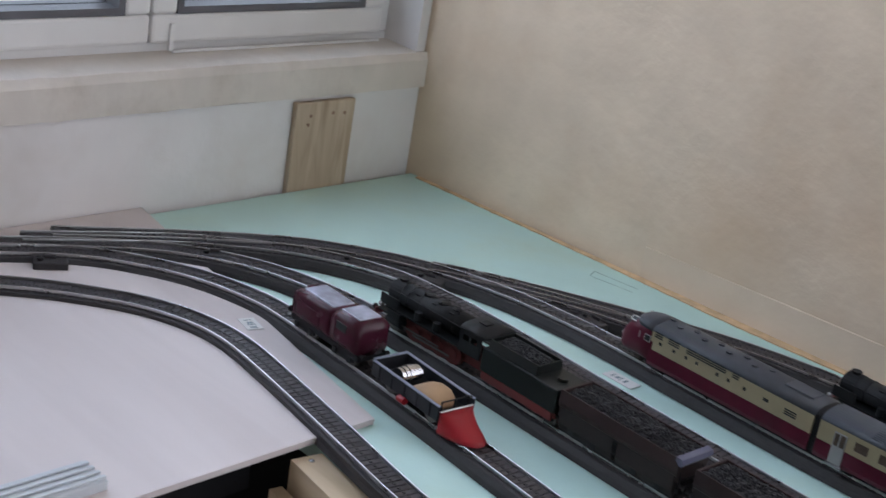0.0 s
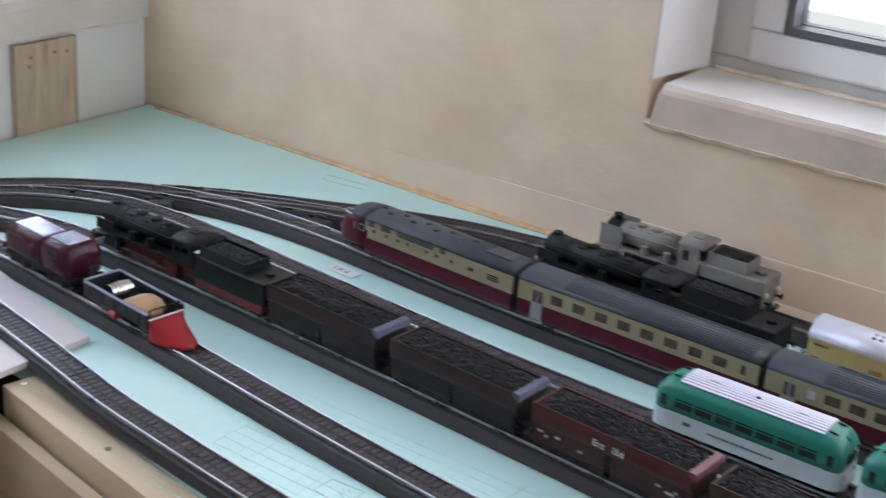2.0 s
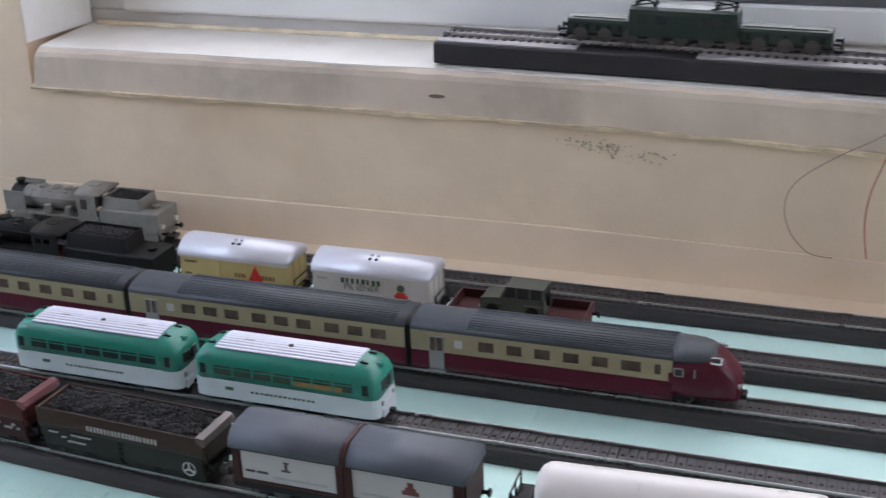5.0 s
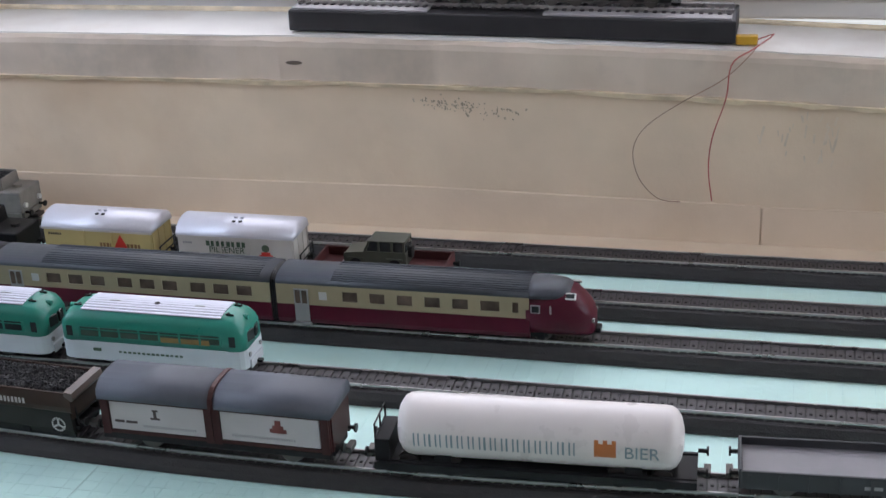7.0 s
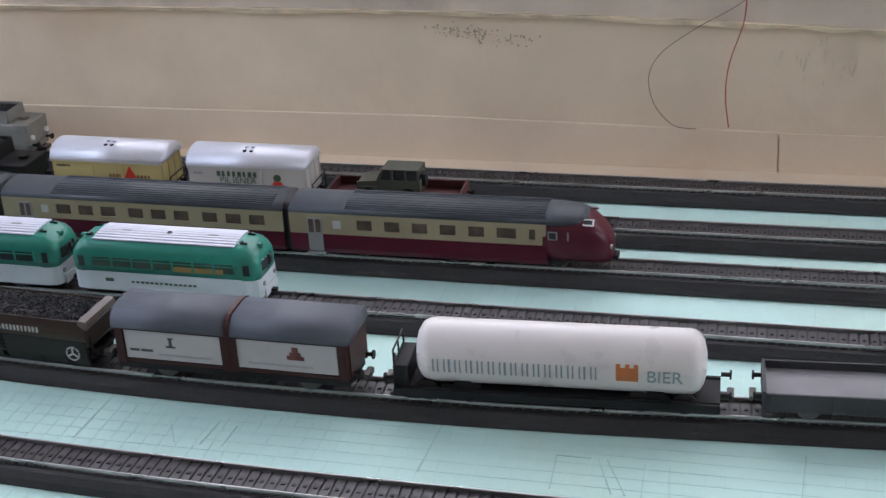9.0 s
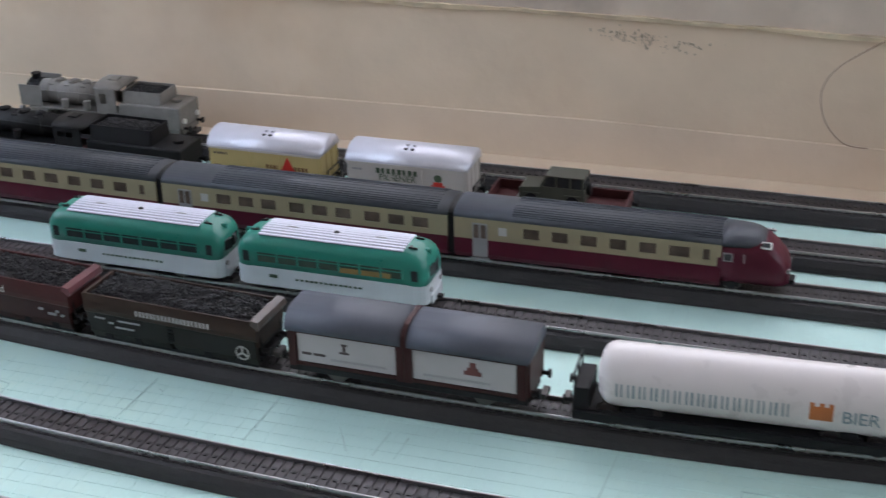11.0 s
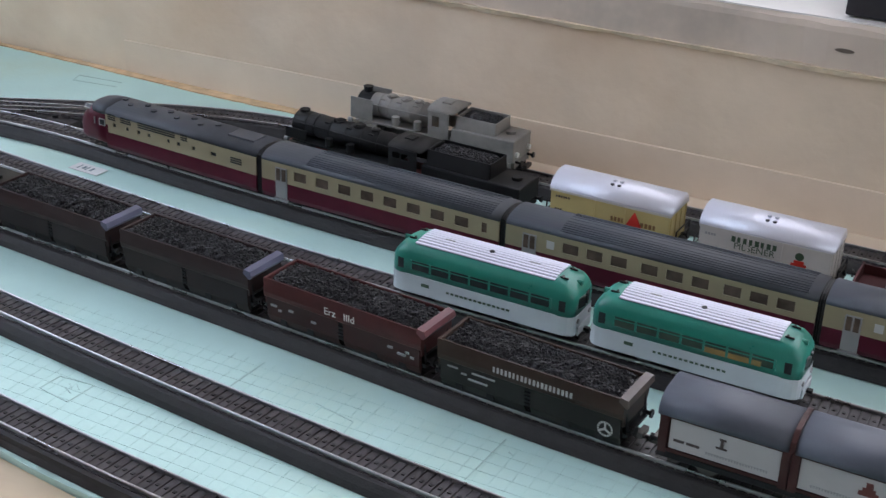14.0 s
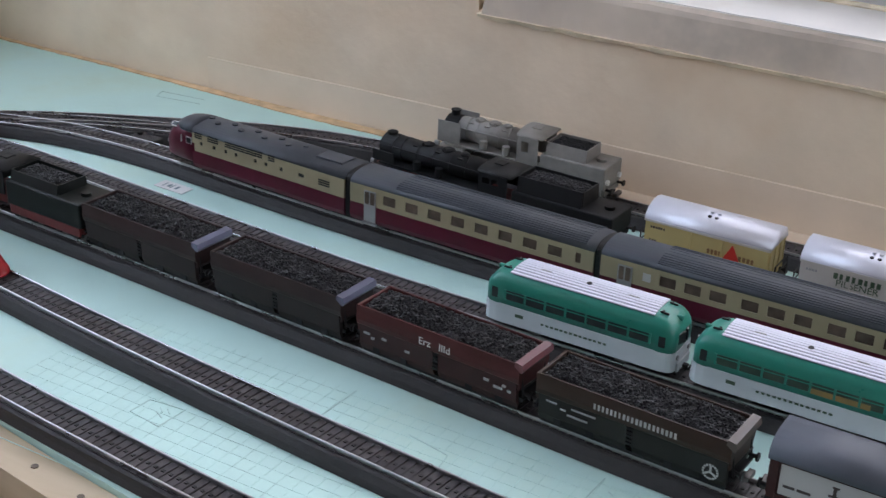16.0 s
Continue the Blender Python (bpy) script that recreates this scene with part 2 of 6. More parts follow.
M_ALU = mat("ridged_grey_plastic", (0.55, 0.58, 0.60), 0.35, vary=0.05)
M_REVEAL = mat("white_reveal_paint", (0.82, 0.80, 0.77), 0.6, vary=0.04, scale=12, stain=(0.66, 0.56, 0.45), stain_amount=0.4, stain_scale=9)
M_ROOMWALL = mat("beige_room_paint", (0.43, 0.405, 0.37), 0.85, vary=0.04)
M_SCUFF = mat("scuff_grey", (0.42, 0.34, 0.25), 0.9, vary=0.3)
M_FLOOR = mat("room_floor", (0.16, 0.11, 0.08), 0.6, vary=0.2, scale=10)


def glow_mat(name, color, strength):
    m = bpy.data.materials.new(name)
    m.use_nodes = True
    b = m.node_tree.nodes["Principled BSDF"]
    b.inputs["Base Color"].default_value = (0, 0, 0, 1)
    b.inputs["Emission Color"].default_value = (*color, 1)
    b.inputs["Emission Strength"].default_value = strength
    return m


M_SKYGLOW = glow_mat("overcast_sky", (0.95, 0.98, 1.0), 1.5)


# ---- building helpers ----
def link(name, bm, material, parent=None, label="", smooth=False):
    me = bpy.data.meshes.new(name)
    bmesh.ops.recalc_face_normals(bm, faces=bm.faces)
    bm.to_mesh(me)
    bm.free()
    me.materials.append(material)
    if smooth:
        for p in me.polygons:
            p.use_smooth = True
    ob = new(name, me)
    if parent is not None:
        ob.parent = parent
    if label:
        ob["label"] = label
    return ob


def part(name, bm, material, parent, label="", smooth=False):
    return link(name, bm, material, parent, label, smooth)


def shared(name, me, parent, m):
    ob = new(name, me)
    ob.parent = parent
    ob.matrix_local = m
    return ob


def thing(name, m, label, category, group=""):
    ob = new(name)
    ob.empty_display_size = 0.01
    ob.matrix_world = m
    return tagged(ob, label, category, group)


def box(bm, x0, x1, y0, y1, z0, z1, bevel=0.0, m=None):
    vs = [bm.verts.new((x, y, z)) for x in (x0, x1) for y in (y0, y1) for z in (z0, z1)]
    fs = [bm.faces.new([vs[i] for i in q]) for q in ((0, 1, 3, 2), (4, 6, 7, 5), (0, 4, 5, 1), (2, 3, 7, 6), (0, 2, 6, 4), (1, 5, 7, 3))]
    if bevel:
        es = {e for f in fs for e in f.edges}
        r = bmesh.ops.bevel(bm, geom=list(es), offset=bevel, segments=2, affect='EDGES', profile=0.5)
        vs = list({v for f in r["faces"] for v in f.verts} | {v for v in vs if v.is_valid})
    if m is not None:
        bmesh.ops.transform(bm, matrix=m, verts=[v for v in vs if v.is_valid])
    return bm


def one_box(x0, x1, y0, y1, z0, z1, bevel=0.0):
    return box(bmesh.new(), x0, x1, y0, y1, z0, z1, bevel)


def loft(bm, rings, cap=True, closed=True):
    rows = [[bm.verts.new(p) for p in r] for r in rings]
    n = len(rows[0])
    for a, b in zip(rows, rows[1:]):
        for i in range(n if closed else n - 1):
            j = (i + 1) % n
            bm.faces.new((a[i], a[j], b[j], b[i]))
    if cap and closed:
        bm.faces.new(rows[0])
        bm.faces.new(rows[-1][::-1])
    return bm


def prism(profile, x0, x1, bm=None):
    """A yz profile drawn out along x."""
    bm = bm or bmesh.new()
    return loft(bm, [[(x0, y, z) for y, z in profile], [(x1, y, z) for y, z in profile]])


def rod(bm, p0, p1, r, n=10, r1=None):
    a, b = Vector(p0), Vector(p1)
    q = (b - a).to_track_quat('Z', 'Y')
    r1 = r if r1 is None else r1
    return loft(bm, [[tuple(c + q @ Vector((rr * math.cos(2 * math.pi * i / n), rr * math.sin(2 * math.pi * i / n), 0))) for i in range(n)] for c, rr in ((a, r), (b, r1))])


def one_rod(p0, p1, r, n=12, r1=None):
    return rod(bmesh.new(), p0, p1, r, n, r1)


def arch(hw, z0, z1, n=10, p=2.0):
    """The profile of a vaulted roof: half width, eaves, crown."""
    return [(hw * math.cos(math.pi * i / n), z0 + (z1 - z0) * math.sin(math.pi * i / n) ** (2 / p)) for i in range(n + 1)]


def tube(points, r, n=6):
    bm = bmesh.new()
    pts = [Vector(p) for p in points]
    rings = []
    for i, p in enumerate(pts):
        d = (pts[min(i + 1, len(pts) - 1)] - pts[max(i - 1, 0)]).normalized()
        q = d.to_track_quat('Z', 'Y')
        rings.append([tuple(p + q @ Vector((r * math.cos(2 * math.pi * k / n), r * math.sin(2 * math.pi * k / n), 0))) for k in range(n)])
    return loft(bm, rings)


def smooth_line(points, step=0.004):
    """A Catmull-Rom line through points, in even steps."""
    p = [Vector((*q, 0)) if len(q) == 2 else Vector(q) for q in points]
    p = [2 * p[0] - p[1]] + p + [2 * p[-1] - p[-2]]
    dense = []
    for i in range(1, len(p) - 2):
        for k in range(40):
            t = k / 40
            a, b, c, d = p[i - 1:i + 3]
            dense.append(0.5 * ((2 * b) + (c - a) * t + (2 * a - 5 * b + 4 * c - d) * t * t + (3 * b - a - 3 * c + d) * t ** 3))
    dense.append(p[-2])
    out, want, run = [dense[0]], step, 0.0
    for a, b in zip(dense, dense[1:]):
        seg = (b - a).length
        while run + seg >= want and seg > 0:
            out.append(a.lerp(b, (want - run) / seg))
            want += step
        run += seg
    return out


def panel(bm, x0, x1, z0, z1, holes, y, t):
    """An upright side of thickness t (towards +y) with openings given as (x0, x1, z0, z1), all of one height."""
    if not holes:
        return box(bm, x0, x1, y, y + t, z0, z1)
    zb, zt = holes[0][2], holes[0][3]
    box(bm, x0, x1, y, y + t, z0, zb)
    box(bm, x0, x1, y, y + t, zt, z1)
    x = x0
    for h in sorted(holes):
        box(bm, x, h[0], y, y + t, zb, zt)
        x = h[1]
    box(bm, x, x1, y, y + t, zb, zt)
    return bm


def lettering(bm, x0, x1, z0, z1, n, y, t=0.0002, seed=1, gap=0.3):
    """A row of plain upright bars in the place of a word."""
    r = random.Random(seed)
    w = (x1 - x0) / n
    for i in range(n):
        a = x0 + i * w
        box(bm, a, a + w * (1 - gap) * r.uniform(0.8, 1.1), y - t, y, z0, z1)
    return bm


def written(text, size, m, material, parent, name="lettering"):
    cu = bpy.data.curves.new(name, "FONT")
    cu.body, cu.size, cu.extrude, cu.align_x = text, size, 0.00008, "CENTER"
    tmp = new("tmp", cu)
    me = bpy.data.meshes.new_from_object(tmp.evaluated_get(bpy.context.evaluated_depsgraph_get()))
    bpy.data.objects.remove(tmp)
    me.materials.clear()
    me.materials.append(material)
    ob = new(name, me)
    ob.parent = parent
    ob.matrix_local = m
    return ob


# ---- the room ----
def structure(name, bm, material, label=""):
    return tagged(link(name, bm, material), label, "", "", "structure")


WALL_T = 0.16
ROOM_X, ROOM_Y, ROOM_T, ROOM_B = 3.6, -2.8, 1.75, -0.75
RW = (0.535, 2.9, 0.140, 1.30)      # opening in the long wall: x0, x1, z0, z1
LW = (-0.80, -0.012, 0.118, 1.30)    # opening in the short wall: y0, y1, z0, z1

bm = bmesh.new()
box(bm, -WALL_T, RW[0], 0, WALL_T, ROOM_B, ROOM_T)
box(bm, RW[1], ROOM_X + WALL_T, 0, WALL_T, ROOM_B, ROOM_T)
box(bm, RW[0], RW[1], 0, WALL_T, ROOM_B, RW[2] - 0.030)
box(bm, RW[0], RW[1], 0, WALL_T, RW[3], ROOM_T)
structure("wall_long", bm, M_WALL, "beige plastered wall with a window")
bm = bmesh.new()
box(bm, -WALL_T, 0, ROOM_Y, LW[0], ROOM_B, ROOM_T)
box(bm, -WALL_T, 0, LW[1], -0.0005, ROOM_B, ROOM_T)
box(bm, -WALL_T, 0, LW[0], LW[1], ROOM_B, LW[2] - 0.034)
box(bm, -WALL_T, 0, LW[0], LW[1], LW[3], ROOM_T)
structure("wall_short", bm, M_WALL2, "off-white painted wall under a window")
# Unseen wall; its opening is made up, to let the added fill in.
bm = bmesh.new()
box(bm, ROOM_X, ROOM_X + WALL_T, ROOM_Y, -1.30, ROOM_B, ROOM_T)
box(bm, ROOM_X, ROOM_X + WALL_T, -0.30, 0, ROOM_B, ROOM_T)
box(bm, ROOM_X, ROOM_X + WALL_T, -1.30, -0.30, ROOM_B, 0.10)
box(bm, ROOM_X, ROOM_X + WALL_T, -1.30, -0.30, 1.40, ROOM_T)
structure("wall_far", bm, M_ROOMWALL, "unseen beige wall with an added opening for fill light")
structure("wall_behind", one_box(-WALL_T, ROOM_X + WALL_T, ROOM_Y - WALL_T, ROOM_Y, ROOM_B, ROOM_T), M_ROOMWALL)
structure("floor", one_box(-WALL_T, ROOM_X + WALL_T, ROOM_Y - WALL_T, WALL_T, ROOM_B - 0.1, ROOM_B), M_FLOOR)
structure("ceiling", one_box(-WALL_T, ROOM_X + WALL_T, ROOM_Y - WALL_T, WALL_T, ROOM_T, ROOM_T + 0.1), M_ROOMWALL)

# sill of the long wall: it bows down a little along its length, and its near end is worn back
def sill_bow(x):
    return -0.055 * max(0.0, x - 0.86) ** 2 if x < 1.5 else sill_bow(1.499) - 0.02 * (x - 1.5)


r = random.Random(4)
xs = [RW[0] + 0.0045 + (RW[1] - RW[0]) * i / 150 for i in range(151)]
rings, plate, bead = [], [], []
for i, x in enumerate(xs):
    j, k = r.uniform(-0.0007, 0.0007), r.uniform(-0.0006, 0.0006)
    z = RW[2] + sill_bow(x)
    e = 0.008 if i == 0 else 0.0
    zl = z - 0.0305 + 0.06 * sill_bow(x)
    rings.append([(x, 0.072, zl), (x, -0.004 + j, zl + k), (x + e * 0.7, -0.0052 + j, z - 0.0065), (x + e * 0.9, -0.0044 + j, z - 0.0028 + k), (x + e, -0.0016, z - 0.0006), (x + e, 0.0030, z + 0.0002), (x + e, 0.072, z + 0.0006)])
    f = r.uniform(-0.0012, 0.0008)
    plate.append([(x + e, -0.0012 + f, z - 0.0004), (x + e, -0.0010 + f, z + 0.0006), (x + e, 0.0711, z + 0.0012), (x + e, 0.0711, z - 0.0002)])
    h = r.uniform(0.0014, 0.0034)
    bead.append([(x - 0.003, 0.0, zl - 0.0002), (x - 0.003, -0.0050 - h * 0.4, zl - 0.0002), (x - 0.003, -0.0034, zl - 0.0012 - h), (x - 0.003, 0.0, zl - 0.0022 - h)])
structure("sill_long", loft(bmesh.new(), rings), M_SILL, "worn cream-painted window sill with stains")
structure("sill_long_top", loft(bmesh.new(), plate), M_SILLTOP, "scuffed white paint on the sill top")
structure("trim_long", loft(bmesh.new(), bead), M_CAULK, "yellowed bead of filler under the sill")
rings = [[(RW[0] + 0.0002, 0.0004, z), (RW[0] + 0.0012, 0.0004, z), (RW[0] + 0.0125, 0.0715, z), (RW[0] + 0.0002, 0.0715, z)] for z in (RW[2] + 0.0016, RW[3] - 0.001)]
structure("reveal_left", loft(bmesh.new(), rings), M_REVEAL, "white-painted window reveal with dirty corner")


def window_unit(name, label, m, width, height, splits, rail=0.045, jamb=0.014):
    """A plastic casement window in its own xz plane, seen from -y."""
    root = tagged(new(name), label, "", "", "structure")
    root.matrix_world = m
    f = 0.014
    bm = bmesh.new()
    for a in ((0, width, 0, f), (0, width, height - f, height), (0, jamb, f, height - f), (width - jamb, width, f, height - f)):
        box(bm, a[0], a[1], -0.012, 0.03, a[2], a[3], 0.002)
    part("window_frame", bm, M_UPVC, root)
    for a, b in zip([jamb] + splits, splits + [width - jamb]):
        a, b = a + 0.001, b - 0.001
        c, d = f + 0.001, height - f - 0.001
        bm = bmesh.new()
        for q in ((a, b, c, c + rail), (a, b, d - rail, d), (a, a + rail, c + rail, d - rail), (b - rail, b, c + rail, d - rail)):
            box(bm, q[0], q[1], -0.020, 0.02, q[2], q[3], 0.003)
        sash = part("sash", bm, M_UPVC, root)
        bm = bmesh.new()
        g = 0.006
        a2, b2, c2, d2 = a + rail, b - rail, c + rail, d - rail
        for q in ((a2, b2, c2, c2 + g), (a2, b2, d2 - g, d2), (a2, a2 + g, c2 + g, d2 - g), (b2 - g, b2, c2 + g, d2 - g)):
            box(bm, q[0], q[1], -0.0195, 0.012, q[2], q[3])
        part("gasket", bm, M_GASKET, sash)
        pane = part("pane", one_box(a2 + g, b2 - g, -0.002, 0.002, c2 + g, d2 - g), M_GLASS, sash)
        pane.visible_shadow = False
    return root


window_unit("window_1", "white plastic window with grey gaskets above the sill", pose(RW[0], 0.092, RW[2] - 0.004), RW[1] - RW[0], RW[3] - RW[2] + 0.002, [0.73, 1.52], 0.026, 0.040)
window_unit("window_2", "white plastic window with two sashes over a worn sill", pose(-0.055, LW[0], LW[2] - 0.004, 0, 0, 90), LW[1] - LW[0], LW[3] - LW[2] + 0.002, [0.5145], 0.024)

bm = tube([(x, 0.0685, RW[2] + sill_bow(x) + 0.0022) for x in xs[1:-1]], 0.0022, 8)
structure("trim_sill_back", bm, M_CAULK, "cream bead along the back of the sill")
# bead on the lower rail of the short wall's window, and the pale sky outside
bm = bmesh.new()
box(bm, -0.0345, -0.0325, -0.268, -0.264, 0.123, 0.146, 0.0005)
box(bm, -0.0345, -0.0325, -0.264, -0.030, 0.121, 0.1235, 0.0005)
structure("trim_window", bm, M_UPVC, "thin white bead on the window rail")
structure("backdrop", one_box(-0.6, 3.2, 1.40, 1.41, -0.8, 2.4), M_SKYGLOW, "plain white overcast sky outside")
structure("backdrop_2", one_box(-1.41, -1.40, -3.6, 1.2, -0.8, 2.4), M_SKYGLOW, "plain white overcast sky outside")

# sill of the short wall
bm = bmesh.new()
rings = []
for i in range(61):
    y = LW[0] - 0.03 + (LW[1] + 0.030 - LW[0] + 0.03) * i / 60
    j, k = r.uniform(-0.0007, 0.0007), r.uniform(-0.0006, 0.0006)
    rings.append([(-0.042, y, 0.087), (0.006 + j, y, 0.086 + k), (0.006 + j, y, 0.112), (0.003, y, 0.119 + k), (-0.042, y, 0.121)])
structure("sill_short", loft(bm, rings), M_SILL2, "worn cream-painted sill under the window")

# thin strip of board along the foot of the long wall
bm = bmesh.new()
prof = [(0.284, 0.0275), (0.42, 0.0300), (0.62, 0.0320), (0.95, 0.0335), (1.185, 0.0295)]
loft(bm, [[(x, -0.0019, 0.0), (x, -0.0019, z - 0.0004), (x, -0.0014, z), (x, -0.0004, z), (x, -0.0004, 0.0)] for x, z in prof])
strip = structure("baseboard", bm, M_STRIP, "pale strip of board along the wall foot")
bm = bmesh.new()
loft(bm, [[(x, -0.0019, 0.0), (x + d, -0.0019, 0.0288), (x + d, -0.0004, 0.0288), (x, -0.0004, 0.0)] for x, d in ((1.1861, -0.0006), (2.15, 0.0))])
structure("baseboard_2", bm, M_STRIP)
# thin beige sheet laid between the wall and the rearmost track
bm = bmesh.new()
loft(bm, [[(x, -0.0020, 0.0002), (x, -0.0020, 0.0016), (x, y, 0.0016), (x, y, 0.0002)] for x, y in ((0.56, -0.0300), (0.65, -0.0312), (0.9, -0.0338), (1.2, -0.0358), (2.1, -0.0368))])
structure("trim_wall_foot", bm, M_STRIP, "thin beige sheet along the foot of the wall")

# ---- the layout table ----
BOARD_FRONT = [(0.30, -0.425), (0.36, -0.427), (0.50, -0.452), (0.62, -0.470), (0.75, -0.480), (1.0, -0.486), (2.2, -0.486)]
bm = bmesh.new()
outline = [(0.0075, -0.001), (0.0075, -0.43)] + BOARD_FRONT + [(2.2, -0.001)]
vt = [bm.verts.new((x, y, 0.0)) for x, y in outline]
vb = [bm.verts.new((x, y, -0.012)) for x, y in outline]
bm.faces.new(vt)
bm.faces.new(vb[::-1])
for i in range(len(outline)):
    j = (i + 1) % len(outline)
    bm.faces.new((vt[i], vb[i], vb[j], vt[j]))
board = tagged(link("layout_board", bm, M_BOARD), "mint-green painted layout board with pencilled grid", "baseboard")
bm = bmesh.new()
rings = []
for i in range(80):
    x = 0.02 + 0.53 * i / 79
    w = 0.0038 + 0.0055 * math.exp(-((x - 0.38) / 0.12) ** 2) + r.uniform(-0.0006, 0.0006)
    rings.append([(x, -0.0021, 0.0002), (x, -0.0021, 0.0012), (x, -0.0035 - w, 0.0012), (x, -0.0035 - w, 0.0002)])
part("bare_edge", loft(bm, rings), M_BOARDEDGE, board, "unpainted orange wood edge")

# batten and lower rail along the front of the board
def along(points, z0, z1, d0, d1):
    """A bar of timber along a line, between two offsets to its right."""
    line = smooth_line(points, 0.02)
    rings = []
    for i, p in enumerate(line):
        d = (line[min(i + 1, len(line) - 1)] - line[max(i - 1, 0)]).normalized()
        n = Vector((d.y, -d.x, 0))
        a, b = p + n * d0, p + n * d1
        rings.append([(a.x, a.y, z0), (a.x, a.y, z1), (b.x, b.y, z1), (b.x, b.y, z0)])
    return loft(bmesh.new(), rings)


FRONT = [(0.365, -0.4285), (0.50, -0.4525), (0.62, -0.4705), (0.75, -0.4805), (1.0, -0.4865), (2.2, -0.4865)]
batten = tagged(link("front_batten", along(FRONT, -0.045, -0.003, 0.0, 0.021), M_BATTEN), "pale pine batten with screw holes on the table front", "batten")
for x, y in ((0.369, -0.440), (0.46, -0.4565), (0.565, -0.473), (0.60, -0.479), (0.72, -0.4905)):
    part("screw_head", one_rod((x, y, -0.0032), (x, y, -0.0025), 0.0018, 12), M_STEEL if x < 0.4 else M_KNOT, batten)
tagged(link("table_rail", along(FRONT, -0.16, -0.020, 0.0245, 0.033), M_BATTEN), "pine board on edge under the table front", "rail")
# Near-black panel in place of the plain shade under the table.
bm = bmesh.new()
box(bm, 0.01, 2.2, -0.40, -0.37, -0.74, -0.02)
tagged(link("table_shade_panel", bm, M_UNDERSHADE), "near-black panel standing for the shade under the layout table", "panel")

# plywood sheet over the left part
bm = bmesh.new()
outline = [(0.0015, -0.306), (0.359, -0.382), (0.358, -0.90), (0.0015, -0.90)]
vt = [bm.verts.new((x, y, 0.0045)) for x, y in outline]
vb = [bm.verts.new((x, y, 0.0005)) for x, y in outline]
bm.faces.new(vt)
bm.faces.new(vb[::-1])
for i in range(4):
    j = (i + 1) % 4
    bm.faces.new((vt[i], vb[i], vb[j], vt[j]))
tagged(link("plywood_sheet", bm, M_PLY), "bare pinkish plywood sheet laid over the board", "plywood")
# Near-black block fills the shaded void under the plywood.
tagged(link("plywood_shade_block", one_box(0.002, 0.34, -0.88, -0.46, -0.03, 0.0), M_UNDERSHADE), "near-black block standing for the shade under the plywood sheet", "frame")

# block of pine against the short wall
bm = bmesh.new()
box(bm, 0.0005, 0.0070, -0.157, -0.088, -0.030, 0.0815, 0.0010)
blk = tagged(link("wood_block", bm, M_BLOCK), "old pine block with nail holes against the wall", "block")
for y, z in ((-0.140, 0.069), (-0.114, 0.070), (-0.100, 0.069), (-0.142, 0.061)):
    part("nail_hole", one_rod((0.0068, y, z), (0.0074, y, z), 0.0017, 10), M_WIREBROWN, blk)

# white knob on the wall
bm = one_rod((0.478, 0.0, 0.2245), (0.478, -0.005, 0.2245), 0.0120, 24, 0.0112)
rod(bm, (0.478, -0.005, 0.2245), (0.478, -0.012, 0.2245), 0.0062, 16, 0.0075)
rod(bm, (0.478, -0.012, 0.2245), (0.478, -0.019, 0.2245), 0.0098, 20, 0.0085)
tagged(link("wall_knob", bm, M_UPVC), "small white plastic knob fixed to the wall", "knob")

# ridged plastic piece on the plywood
root = thing("plastic_profile", pose(0.334, -0.592, 0.0046, 0, 0, 90), "ridged pale grey plastic profile on plywood", "profile")
part("strip_body", one_box(-0.03, 0.03, -0.012, 0.012, 0, 0.006, 0.0008), M_ALU, root)
for k in range(4):
    part("rib", one_box(-0.03, 0.03, -0.010 + k * 0.0055, -0.0075 + k * 0.0055, 0.006, 0.0075, 0.0004), M_ALU, root)

# pencil grid and marks on the board
bm = bmesh.new()
Z = 0.00016
for i in range(0, 92):
    x = 0.50 + i * 0.0085
    box(bm, x, x + 0.00024, -0.475 if x > 0.7 else -0.44, -0.335, -0.0002, Z)
for k in range(0, 16):
    y = -0.340 - k * 0.0085
    box(bm, 0.50, 1.28, y, y + 0.00024, -0.0002, Z)
for i in range(0, 60):
    x = 0.98 + i * 0.0085
    box(bm, x, x + 0.0003, -0.30, -0.03, -0.0002, Z)
part("pencil_grid", bm, M_GRID, board)["kind"] = "stuff"
bm = bmesh.new()


def stroke(x0, y0, x1, y1, w=0.0005):
    d = Vector((x1 - x0, y1 - y0, 0))
    m = Matrix.Translation((x0, y0, 0)) @ Matrix.Rotation(math.atan2(d.y, d.x), 4, 'Z')
    box(bm, 0, d.length, -w / 2, w / 2, -0.0002, 0.0003, 0, m)


for x in (0.655, 0.797, 0.866, 1.038, 1.206):
    stroke(x, -0.335, x - 0.002, -0.375)
for a in ((0.573, -0.401, 0.594, -0.399), (0.573, -0.401, 0.572, -0.415), (0.572, -0.415, 0.593, -0.418), (0.593, -0.418, 0.594, -0.399), (0.582, -0.404, 0.586, -0.407), (0.583, -0.408, 0.589, -0.411), (0.586, -0.403, 0.590, -0.406), (0.803, -0.344, 0.806, -0.346), (0.905, -0.352, 0.915, -0.37), (0.93, -0.35, 0.928, -0.37), (0.94, -0.352, 0.939, -0.37), (1.096, -0.352, 1.097, -0.378), (1.096, -0.352, 1.112, -0.352), (1.115, -0.352, 1.124, -0.378), (1.119, -0.352, 1.130, -0.378), (1.136, -0.353, 1.137, -0.378), (1.147, -0.353, 1.149, -0.378), (0.258, -0.030, 0.300, -0.026), (0.258, -0.030, 0.262, -0.042), (0.262, -0.042, 0.303, -0.036), (0.70, -0.355, 0.725, -0.36), (0.725, -0.36, 0.727, -0.375)):
    stroke(*a)
